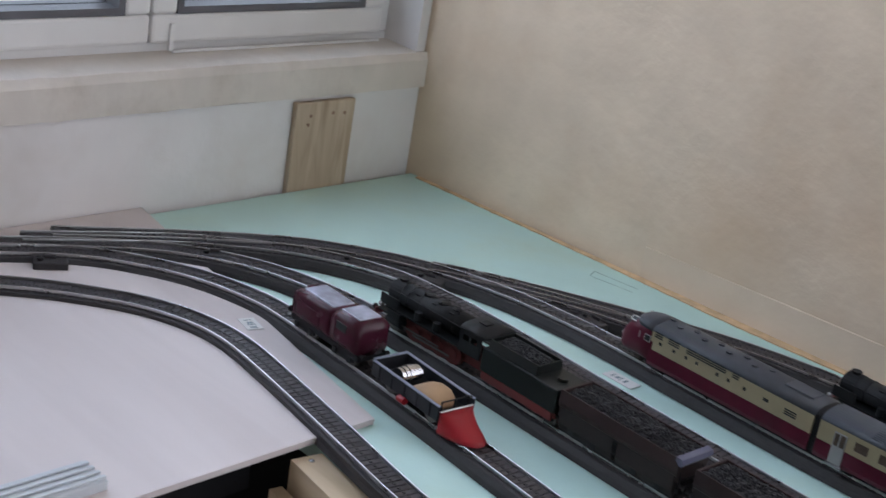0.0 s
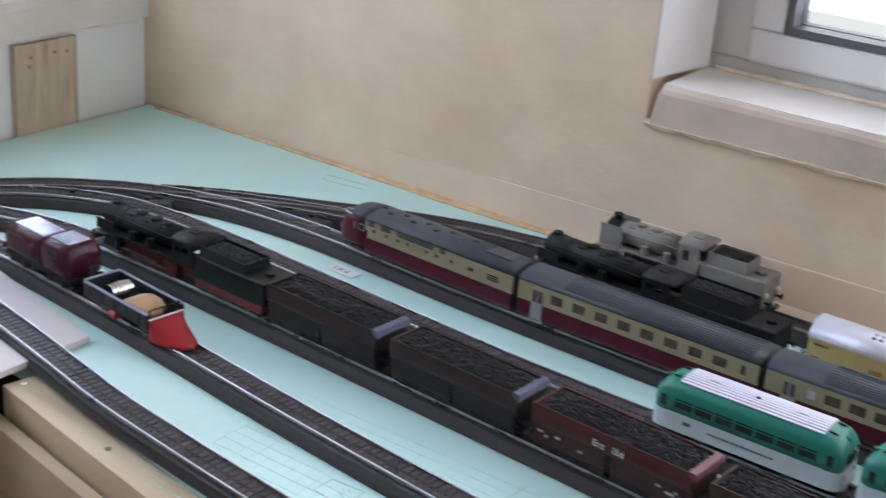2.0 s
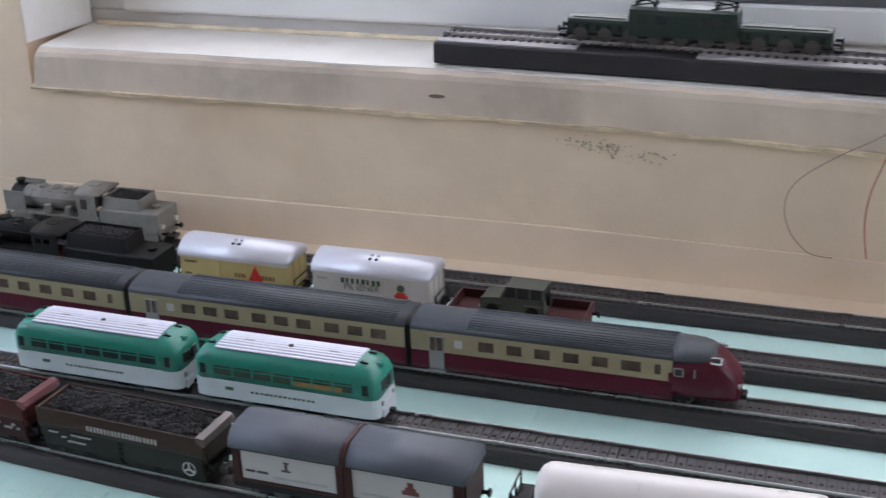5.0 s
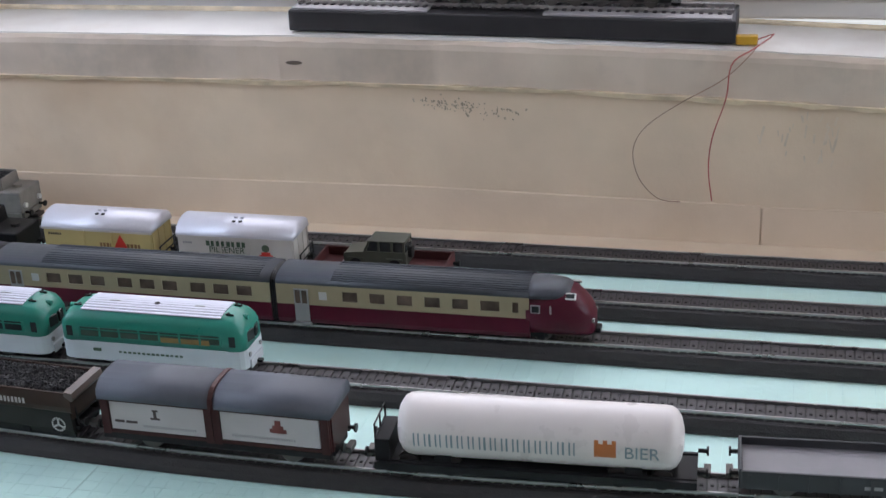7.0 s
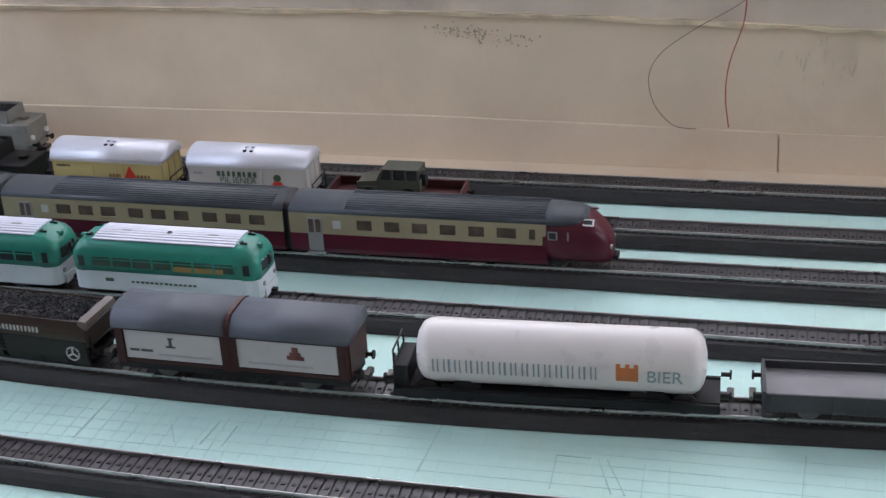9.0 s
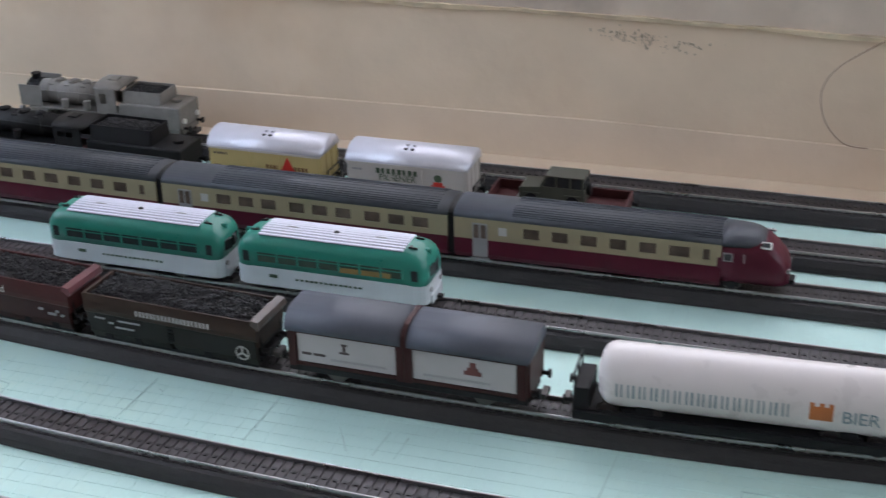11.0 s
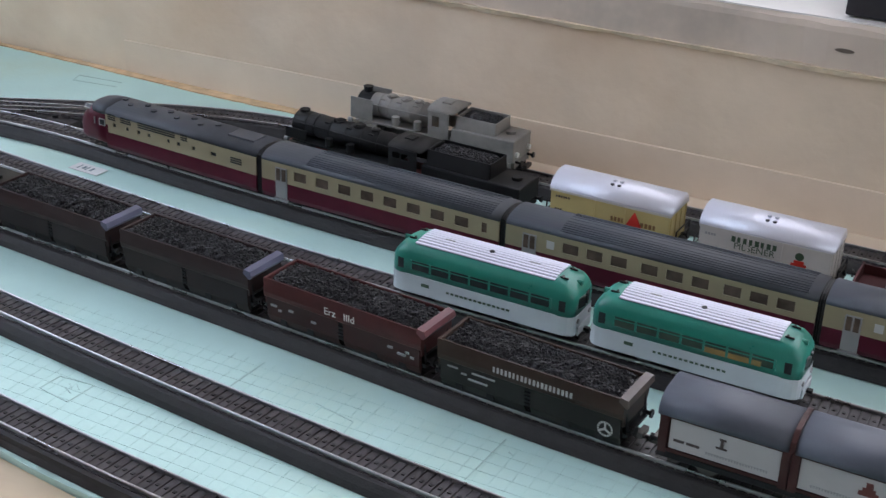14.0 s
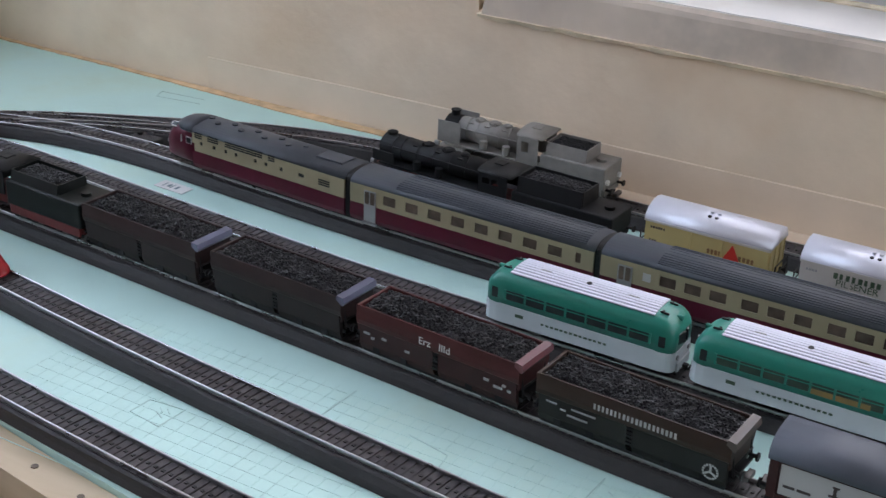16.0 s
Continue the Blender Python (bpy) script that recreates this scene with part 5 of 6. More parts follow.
steam_engine("F3", 0.264, 0.102, "black steam locomotive with red wheels heading the coal train", M_LOCOBLACK, DRIVER, M_LOCORED, True)
tender("F3", 0.3672, 0.4335, "black and red tender loaded with coal", M_TENDERBLACK, M_LOCORED, 0.0360, 21)
steam_engine("F6", 0.517, 0.114, "matt black steam locomotive beside the wall", M_LOCOBLACK, DRIVER, M_LOCORED, True, 1.0)
tender("F6", 0.6325, 0.705, "matt black tender loaded with coal", M_LOCOBLACK, M_FRAME, 0.0375, 22, False, 0.0262)
steam_engine("F7", 0.535, 0.0845, "grey steam locomotive close to the wall", M_LOCOGREY, DRIVER_B, M_LOCOGREY, True, 1.02)
tender("F7", 0.6205, 0.6690, "grey tender with coal and white lamps", M_LOCOGREY, M_LOCOGREY, 0.0385, 23, True)


# ---- vans and flat wagon behind the express ----
def beer_van(xa, xb, label, side, marks):
    root = thing("beer_van", on_track("F6", (xa + xb) / 2, 0.95), label, "goods van", "beer vans")
    a, b, hw = -(xb - xa) / 2, (xb - xa) / 2, 0.0150
    part("body", one_box(a, b, -hw, hw, 0.0095, 0.0335, 0.0004), side, root)
    part("roof", prism(arch(hw + 0.0010, 0.0325, 0.0425, 16, 2.1), a - 0.0010, b + 0.0010), M_VANROOF, root, "shiny silver vaulted roof", True)
    for s in (-1, 1):
        part("eaves_rail", one_box(a - 0.001, b + 0.001, s * (hw + 0.0006) - 0.0005, s * (hw + 0.0006) + 0.0005, 0.0318, 0.0332), M_VANWHITE, root)
        part("sole_bar", one_box(a, b, s * 0.0140 - 0.0010, s * 0.0140 + 0.0010, 0.0070, 0.0095), M_FRAME, root)
        for x in (-0.010, 0.010):
            part("door_post", one_box(x - 0.0005, x + 0.0005, s * (hw + 0.0003) - 0.0003, s * (hw + 0.0003) + 0.0003, 0.0100, 0.0318), side, root)
    # The front black pair paints the reflections of the two silver hatches.
    for y, x, m in ((-0.0028, -0.0022, M_VANROOF), (-0.0028, 0.0022, M_VANROOF), (-0.0070, -0.0022, M_BLACK), (-0.0070, 0.0022, M_BLACK)):
        zz = 0.0325 + 0.0100 * math.sqrt(1 - (y / 0.016) ** 2)
        bm = one_rod((x, y, zz - 0.001), (x, y, zz + (0.0012 if m is M_VANROOF else 0.0004)), 0.0013, 10)
        part("roof_hatch", bm, m, root)
    for e, s in ((a, -1), (b, 1)):
        bm = bmesh.new()
        for y in (-0.0135, -0.0045, 0.0045, 0.0135):
            box(bm, min(e, e + s * 0.0008), max(e, e + s * 0.0008), y - 0.0005, y + 0.0005, 0.0095, 0.0330)
        part("end_rib", bm, side, root)
        part("end_panel", one_box(min(e, e + s * 0.0004), max(e, e + s * 0.0004), -0.0125, 0.0125, 0.0100, 0.0318), side, root)
        bm = bmesh.new()
        for y in (-0.012, 0.012):
            rod(bm, (e + s * 0.004, y, 0.0095), (e + s * 0.004, y, 0.0215), 0.0005, 6)
        rod(bm, (e + s * 0.004, -0.012, 0.0215), (e + s * 0.004, 0.012, 0.0215), 0.0005, 6)
        rod(bm, (e + s * 0.004, -0.012, 0.0160), (e + s * 0.004, 0.012, 0.0160), 0.0005, 6)
        box(bm, min(e, e + s * 0.005), max(e, e + s * 0.005), -0.013, 0.013, 0.0085, 0.0095)
        part("end_railing", bm, M_BLACK, root)
        buffers(root, e, s)
    part("underframe", one_box(a, b, -0.011, 0.011, 0.0060, 0.0095), M_FRAME, root)
    wheels(root, (a + 0.018, b - 0.018))
    marks(root, a, b, -hw)
    return root


def marks_yellow(root, a, b, y):
    bm = bmesh.new()
    v = [bm.verts.new(p) for p in ((b - 0.028, y - 0.0005, 0.0185), (b - 0.0165, y - 0.0005, 0.0185), (b - 0.0222, y - 0.0005, 0.0300))]
    w = [bm.verts.new(p) for p in ((b - 0.028, y, 0.0185), (b - 0.0165, y, 0.0185), (b - 0.0222, y, 0.0300))]
    bm.faces.new(v)
    bm.faces.new(w[::-1])
    for i in range(3):
        bm.faces.new((v[i], w[i], w[(i + 1) % 3], v[(i + 1) % 3]))
    part("triangle_mark", bm, M_REDP, root, "plain red triangle")
    bm = lettering(bmesh.new(), b - 0.0375, b - 0.0280, 0.0205, 0.0236, 4, y, seed=11)
    lettering(bm, b - 0.0180, b - 0.0075, 0.0205, 0.0236, 4, y, seed=12)
    part("brand_lettering", bm, M_BROWNP, root)
    bm = lettering(bmesh.new(), a + 0.003, a + 0.013, 0.0275, 0.0290, 6, y, seed=13)
    lettering(bm, a + 0.003, a + 0.008, 0.0185, 0.0200, 3, y, seed=14)
    part("small_lettering", bm, M_DARKP, root)


def marks_white(root, a, b, y):
    bm = lettering(bmesh.new(), a + 0.0190, a + 0.0470, 0.0260, 0.0297, 8, y, seed=15, gap=0.35)
    part("brand_lettering", bm, M_GREENP, root, "dark green lettering")
    written("PILSENER", 0.0060, Matrix.Translation((a + 0.0330, y - 0.0002, 0.0216)) @ flat, M_GREENP, root)
    bm = bmesh.new()
    for x0, x1, z0, z1 in ((b - 0.0225, b - 0.0135, 0.0175, 0.0215), (b - 0.0210, b - 0.0150, 0.0215, 0.0235)):
        box(bm, x0, x1, y - 0.0003, y, z0, z1)
    part("emblem", bm, M_REDP, root, "plain red emblem")
    bm = one_rod((b - 0.0180, y - 0.0003, 0.0262), (b - 0.0180, y, 0.0262), 0.0026, 14)
    part("emblem_top", bm, M_GREENP, root)
    bm = lettering(bmesh.new(), a + 0.003, a + 0.010, 0.0270, 0.0285, 4, y, seed=17)
    part("small_lettering", bm, M_GREYP, root)


beer_van(0.7270, 0.8045, "pale yellow beer van with silver roof and red triangle", M_VANYELLOW, marks_yellow)
beer_van(0.8235, 0.9010, "white beer van with silver roof and dark green lettering", M_VANWHITE, marks_white)

root = thing("flat_wagon", on_track("F6", 0.9565), "red-brown flat wagon carrying an olive jeep", "flat wagon")
a, b, hw = -0.0420, 0.0420, 0.0150
part("deck", one_box(a, b, -hw, hw, 0.0095, 0.0115, 0.0003), M_FLATRED, root)
for s in (-1, 1):
    part("side_board", one_box(a, b, s * hw - 0.0006, s * hw + 0.0006, 0.0090, 0.0170), M_FLATRED, root)
for e, s in ((a, -1), (b, 1)):
    part("end_board", one_box(e - 0.0006, e + 0.0006, -hw, hw, 0.0090, 0.0180), M_FLATRED, root)
    buffers(root, e, s)
part("underframe", one_box(a, b, -0.011, 0.011, 0.0060, 0.0095), M_FRAME, root)
wheels(root, (a + 0.018, b - 0.018))

jm = on_track("F6", 0.9540) @ Matrix.Translation((0, 0, 0.0117))
root = thing("toy_jeep", jm, "olive green toy jeep on a flat wagon", "toy car")
prof = [(-0.0212, 0.0040), (-0.0212, 0.0098), (-0.0200, 0.0112), (-0.0080, 0.0122), (-0.0070, 0.0126), (0.0185, 0.0126), (0.0195, 0.0118), (0.0195, 0.0036), (0.0160, 0.0030), (-0.0180, 0.0030)]
part("lower_body", loft(bmesh.new(), [[(x, y, z) for x, z in prof] for y in (-0.0088, 0.0088)]), M_JEEP, root)
prof = [(-0.0085, 0.0122), (-0.0050, 0.0188), (0.0186, 0.0188), (0.0190, 0.0122)]
part("cabin", loft(bmesh.new(), [[(x, y, z) for x, z in prof] for y in (-0.0080, 0.0080)]), M_DARKPANE, root, "dark glazed cabin")
part("cabin_roof", loft(bmesh.new(), [[(-0.0056, y * 0.93, 0.0186), (-0.0046, y, 0.0196), (0.0188, y, 0.0196), (0.0192, y * 0.93, 0.0186)] for y in (-0.0084, -0.004, 0.004, 0.0084)]), M_JEEP, root, "flat olive roof")
for x, lean in ((-0.0080, 0.0032), (0.0012, 0.0), (0.0098, 0.0), (0.0176, 0.0)):
    for s in (-1, 1):
        bm = loft(bmesh.new(), [[(x + lean * k, s * 0.0084 - 0.0005, z), (x + lean * k + 0.0013, s * 0.0084 - 0.0005, z), (x + lean * k + 0.0013, s * 0.0084 + 0.0005, z), (x + lean * k, s * 0.0084 + 0.0005, z)] for k, z in ((0, 0.0120), (1, 0.0190))])
        part("pillar", bm, M_JEEP, root)
for s in (-1, 1):
    for x in (-0.0135, 0.0120):
        part("wheel_arch", one_box(x - 0.0052, x + 0.0052, min(s * 0.0086, s * 0.0094), max(s * 0.0086, s * 0.0094), 0.0072, 0.0084, 0.0003), M_JEEP, root)
part("grille", one_box(-0.0216, -0.0210, -0.0050, 0.0050, 0.0058, 0.0092), M_BLACK, root)
part("bumper", one_box(-0.0226, -0.0212, -0.0088, 0.0088, 0.0036, 0.0050, 0.0003), M_GREYP, root)
bm = one_rod((0.0195, 0, 0.0105), (0.0218, 0, 0.0105), 0.0040, 16)
part("spare_wheel", bm, M_BLACK, root)
for x in (-0.0135, 0.0120):
    for s in (-1, 1):
        part("wheel", one_rod((x, s * 0.0068, 0.0040), (x, s * 0.0095, 0.0040), 0.0040, 16), M_BLACK, root)
for s in (-1, 1):
    part("headlamp", one_rod((-0.0216, s * 0.0055, 0.0085), (-0.0208, s * 0.0055, 0.0085), 0.0015, 10), M_SILVER, root)


# ---- green railbus ----
def rounded(x, w, z0, z1, n=28, p=0.42, q=0.55):
    pts = []
    for i in range(n):
        t = 2 * math.pi * (i + 0.5) / n
        c, s = math.cos(t), math.sin(t)
        pts.append((x, w * math.copysign(abs(c) ** p, c), (z0 + z1) / 2 + (z1 - z0) / 2 * math.copysign(abs(s) ** q, s)))
    return pts


def railbus(xa, xb, label, lit):
    root = thing("railbus_car", on_track("F4", (xa + xb) / 2, 0.90), label, "railbus", "cars of the railbus")
    a, b, hw = -(xb - xa) / 2, (xb - xa) / 2, 0.0152
    z0, z1 = 0.0058, 0.0182
    rows = []
    for x, w in ((a, 0.72), (a + 0.0012, 0.86), (a + 0.0035, 0.95), (a + 0.008, 1.0), (b - 0.008, 1.0), (b - 0.0035, 0.95), (b - 0.0012, 0.86), (b, 0.72)):
        rows.append([(x, -hw * w, z0), (x, -hw * w, z1), (x, hw * w, z1), (x, hw * w, z0)])
    part("lower_body", loft(bmesh.new(), rows), M_BUSWHITE, root, "white lower body")
    rows = []
    for x, w, zh in ((a + 0.0003, 0.70, 0.0300), (a + 0.0013, 0.84, 0.0322), (a + 0.0035, 0.94, 0.0352), (a + 0.0070, 0.995, 0.0380), (a + 0.012, 1.0, 0.0392), (b - 0.012, 1.0, 0.0392), (b - 0.0070, 0.995, 0.0380), (b - 0.0035, 0.94, 0.0352), (b - 0.0013, 0.84, 0.0322), (b - 0.0003, 0.70, 0.0300)):
        ww = hw * w
        zs = z1
        prof = [(-ww, zs), (-ww, zs + (zh - zs) * 0.55), (-ww * 0.985, zs + (zh - zs) * 0.72), (-ww * 0.90, zs + (zh - zs) * 0.87), (-ww * 0.70, zs + (zh - zs) * 0.96), (-ww * 0.35, zh), (ww * 0.35, zh), (ww * 0.70, zs + (zh - zs) * 0.96), (ww * 0.90, zs + (zh - zs) * 0.87), (ww * 0.985, zs + (zh - zs) * 0.72), (ww, zs + (zh - zs) * 0.55), (ww, zs)]
        rows.append([(x, y, z) for y, z in prof])
    part("upper_body", loft(bmesh.new(), rows), M_BUSGREEN, root, "teal green upper body and roof ends", True)
    # Panel coloured dark for the shade in the grooves between the ribs.
    bm = loft(bmesh.new(), [[(x, -0.0118, 0.0384), (x, -0.0055, 0.0394), (x, 0, 0.0397), (x, 0.0055, 0.0394), (x, 0.0118, 0.0384), (x, 0.0, 0.0360)] for x in (a + 0.014, b - 0.014)])
    part("roof_panel", bm, M_GROOVESHADE, root, "roof panel darkened for the shade between its ribs")
    for k in range(8):
        y = -0.01015 + k * 0.0029
        z = 0.0397 - 0.0013 * (y / 0.0118) ** 2
        part("roof_rib", one_box(a + 0.0138, b - 0.0138, y - 0.00110, y + 0.00110, z - 0.0005, z + 0.0003, 0.0002), M_BUSROOF, root)
    for x, w in ((-0.026, 0.0030), (0.026, 0.0030)):
        part("roof_strip", one_box(x - w, x + w, -0.0005, 0.0005, 0.0396, 0.0404), M_GREYP, root)
    part("roof_vent", one_rod((0, 0, 0.0396), (0, 0, 0.0405), 0.0015, 12), M_BLACK, root)
    for e, s in ((a + 0.010, -1), (b - 0.010, 1)):
        for q in (-0.0065, 0.0065):
            bm = one_box(e - 0.0024, e + 0.0024, q - 0.0005, q + 0.0005, 0.0384, 0.0396, 0.0002)
            rod(bm, (e - s * 0.0010, q - 0.0012, 0.0396), (e - s * 0.0010, q + 0.0012, 0.0396), 0.0007, 8)
            part("roof_horn", bm, M_BLACK, root)
        part("marker_lamp", one_rod((e + s * 0.0050, 0, 0.0352), (e + s * 0.0082, 0, 0.0352), 0.0016, 12), M_BUSGREEN, root)
        for q in (-1, 1):
            part("corner_window", one_box(min(e + s * 0.0050, e + s * 0.0012), max(e + s * 0.0050, e + s * 0.0012), min(q * hw, q * hw * 0.985), max(q * (hw + 0.0002), q * hw * 0.985), 0.0215, 0.0285, 0.0002), M_DARKPANE, root)
    n = 7
    for s in (-1, 1):
        bm = one_box(a + 0.0135, b - 0.0135, min(s * hw, s * (hw + 0.0003)), max(s * hw, s * (hw + 0.0003)), 0.0222, 0.0283, 0.0001)
        part("window_band", bm, M_DARKPANE if not lit else mat("window_band_lit", (0.06, 0.085, 0.065), 0.15, vary=0.4, scale=60), root, "row of dark windows")
        for k in range(n + 1):
            x = a + 0.0135 + k * (b - a - 0.027) / n
            part("window_post", one_box(x - 0.0006, x + 0.0006, min(s * hw, s * (hw + 0.0006)), max(s * hw, s * (hw + 0.0006)), 0.0219, 0.0286), M_BUSGREEN, root)
        part("window_rail", one_box(a + 0.0135, b - 0.0135, min(s * hw, s * (hw + 0.0006)), max(s * hw, s * (hw + 0.0006)), 0.0266, 0.0272), M_BUSGREEN, root)
        if lit:
            part("seat_cushion", one_box(0.006, 0.036, min(s * hw, s * (hw + 0.0004)), max(s * hw, s * (hw + 0.0004)), 0.0216, 0.0250), M_BUSLAMP, root, "amber seats behind the glass")
        part("crease", one_box(a + 0.010, b - 0.010, min(s * hw, s * (hw + 0.0004)), max(s * hw, s * (hw + 0.0004)), 0.0178, 0.0186), M_BUSWHITE, root)
        bm = lettering(bmesh.new(), -0.020, 0.020, 0.0119, 0.0132, 14, s * (hw + 0.0002) if s < 0 else hw + 0.0002, seed=31)
        box(bm, -0.036, -0.031, min(s * hw, s * (hw + 0.0002)), max(s * hw, s * (hw + 0.0002)), 0.0120, 0.0142)
        part("side_lettering", bm, M_GREENP, root, "small dark lettering")
    for e, s in ((a, -1), (b, 1)):
        for q in (-1, 1):
            m = Matrix.Translation((e - s * 0.0003, q * 0.0052, 0.0252)) @ Matrix.Rotation(radians(s * q * 14), 4, 'Z')
            part("front_window", box(bmesh.new(), -0.0007, 0.0007, -0.0042, 0.0042, -0.0035, 0.0035, 0.0003, m), M_DARKPANE, root)
            part("lamp", one_rod((e - s * 0.0012, q * 0.0082, 0.0140), (e + s * 0.0008, q * 0.0082, 0.0140), 0.0015, 12), M_SILVER, root)
        part("end_skirt", one_box(min(e, e + s * 0.0012), max(e, e + s * 0.0012), -0.009, 0.009, 0.0045, 0.0105, 0.0006), M_BUSWHITE, root)
        part("coupling_hook", one_box(min(e, e + s * 0.0042), max(e, e + s * 0.0042), -0.0016, 0.0016, 0.0050, 0.0068, 0.0003), M_BLACK, root)
    part("underframe", one_box(a + 0.006, b - 0.006, -0.0105, 0.0105, 0.0030, 0.0058), M_FRAME, root)
    wheels(root, (a + 0.030, b - 0.030))
    return root


railbus(0.683, 0.7955, "green and white railbus trailer with ribbed pale roof", False)
railbus(0.8045, 0.917, "green and white railbus motor car with amber seats", True)

# ---- wine-red engine and plough wagon ----
root = thing("service_engine", on_track("F2", 0.2785) @ Matrix.Diagonal((0.86, 1, 0.90, 1)), "wine-red service engine with a glossy silver roof", "service vehicle")
part("frame", one_box(-0.043, 0.043, -0.0120, 0.0120, 0.0060, 0.0105, 0.0006), M_FRAME, root)
bm = loft(bmesh.new(), [rounded(x, w, 0.0100, h, 36, 0.34, 0.36) for x, w, h in ((-0.043, 0.0105, 0.0250), (-0.041, 0.0135, 0.0300), (-0.036, 0.0145, 0.0330), (0.004, 0.0145, 0.0330), (0.008, 0.0138, 0.0315))])
part("hood", bm, M_CRANERED, root, "rounded wine-red hood", True)
# Silver plates tinted pale lilac for the sky highlights on them.
part("cab_roof_plate", one_box(0.014, 0.036, -0.0095, 0.0095, 0.0352, 0.0366, 0.0006), M_ROOFSHEEN, root)
part("roof_plate", one_box(-0.034, 0.004, -0.0095, 0.0095, 0.0318, 0.0337, 0.0008), M_ROOFSHEEN, root, "shiny silver roof plate")
part("roof_plate_grille", one_box(-0.038, -0.030, -0.0050, 0.0050, 0.0316, 0.0330, 0.0005), M_CRANERED, root)
bm = loft(bmesh.new(), [rounded(x, w, 0.0100, h, 36, 0.38, 0.40) for x, w, h in ((0.008, 0.0120, 0.0270), (0.010, 0.0150, 0.0340), (0.016, 0.0155, 0.0360), (0.034, 0.0155, 0.0360), (0.040, 0.0150, 0.0335), (0.043, 0.0120, 0.0270))])
part("cab", bm, M_CRANERED, root, "bulging wine-red cab", True)
for s in (-1, 1):
    part("cab_window", one_box(0.018, 0.030, s * 0.0155 - 0.0004, s * 0.0155 + 0.0004, 0.0240, 0.0300, 0.0002), M_DARKPANE, root)
    part("side_grille", one_box(-0.034, -0.004, s * 0.0145 - 0.0004, s * 0.0145 + 0.0004, 0.0150, 0.0250, 0.0002), M_CRANERED, root)
for e, s in ((-0.043, -1), (0.043, 1)):
    buffers(root, e, s)
bogie(root, -0.025, 0.009)
bogie(root, 0.025, 0.009)

root = thing("plough_wagon", on_track("F2", 0.374, 0.78), "black service wagon with pale sky-tinted rim and bright red snow plough", "plough wagon")
a, b, hw = -0.040, 0.026, 0.0145
part("floor_pan", one_box(a, b, -hw, hw, 0.0090, 0.0110), M_BLACK, root)
# Both rims are tinted pale blue for the window sky they reflect.
for s in (-1, 1):
    part("side_wall", one_box(a, b, s * hw - 0.0008, s * hw + 0.0008, 0.0095, 0.0212, 0.0003), M_CRANEBLUE, root, "black side wall")
    part("side_rim", one_box(a, b, s * hw - 0.0012, s * hw + 0.0012, 0.0212, 0.0223, 0.0004), M_RIMSHEEN, root, "top rim coloured pale blue-grey for the sky's reflection")
    for k in range(5):
        x = a + 0.008 + k * 0.0125
        part("side_post", one_box(x - 0.0006, x + 0.0006, s * (hw + 0.0011) - 0.0004, s * (hw + 0.0011) + 0.0004, 0.0095, 0.0211), M_CRANEBLUE, root)
part("end_wall", one_box(a - 0.0008, a + 0.0008, -hw, hw, 0.0095, 0.0222, 0.0003), M_CRANEBLUE, root)
part("end_rim", one_box(a - 0.0012, a + 0.0012, -hw, hw, 0.0222, 0.0233, 0.0004), M_RIMSHEEN, root)
bm = bmesh.new()
for k in range(5):
    y = -0.0085 + k * 0.0034
    rod(bm, (-0.022, y, 0.0178), (-0.022, y + 0.0028, 0.0178), 0.0066 - 0.0004 * abs(k - 2), 20)
part("drum", bm, M_STEEL, root, "shiny ribbed steel drum")
bm = loft(bmesh.new(), [rounded(x, w, 0.0108, h) for x, w, h in ((-0.009, 0.0060, 0.0150), (-0.006, 0.0100, 0.0190), (0.000, 0.0115, 0.0212), (0.008, 0.0115, 0.0210), (0.014, 0.0095, 0.0185), (0.017, 0.0060, 0.0150))])
part("sand_load", bm, M_TAN, root, "rounded tan load", True)
bm = bmesh.new()
for y in (-0.011, 0.0, 0.011):
    rod(bm, (b - 0.002, y, 0.0110), (b - 0.002, y, 0.0238), 0.0006, 8)
rod(bm, (b - 0.002, -0.011, 0.0235), (b - 0.002, 0.011, 0.0235), 0.0006, 8)
rod(bm, (b - 0.002, 0.009, 0.0235), (b + 0.002, 0.009, 0.0262), 0.0014, 8)
part("lamp_frame", bm, M_BLACK, root)
rows = []
for k in range(-10, 11):
    u = k / 10
    reach = 0.0262 * (1 - abs(u) ** 2.4) ** 0.75
    y = 0.0140 * u
    rows.append([(b + 0.0006 + reach * f, y * (1 + 0.04 * f), 0.0170 - 0.0158 * f - 0.0008 * math.sin(math.pi * f)) for f in (0, 0.15, 0.3, 0.5, 0.7, 0.85, 1.0)] + [(b + 0.0006 + reach * 0.92, y * 0.98, -0.0012), (b + 0.0004, y * 0.98, -0.0012)])
part("plough_blade", loft(bmesh.new(), rows), M_PLOWRED, root, "bright red sloping plough", True)
part("blade_edge", one_box(b + 0.0000, b + 0.0010, -0.0138, 0.0138, 0.0168, 0.0175), M_WHITEP, root)
bm = one_rod((-0.010, -hw - 0.001, 0.0075), (-0.004, -hw - 0.001, 0.0075), 0.0030, 12)
part("red_tank", bm, M_PLOWRED, root)
part("underframe", one_box(a, b, -0.011, 0.011, 0.0055, 0.0090), M_FRAME, root)
buffers(root, a, -1)
wheels(root, (a + 0.014, b - 0.012))

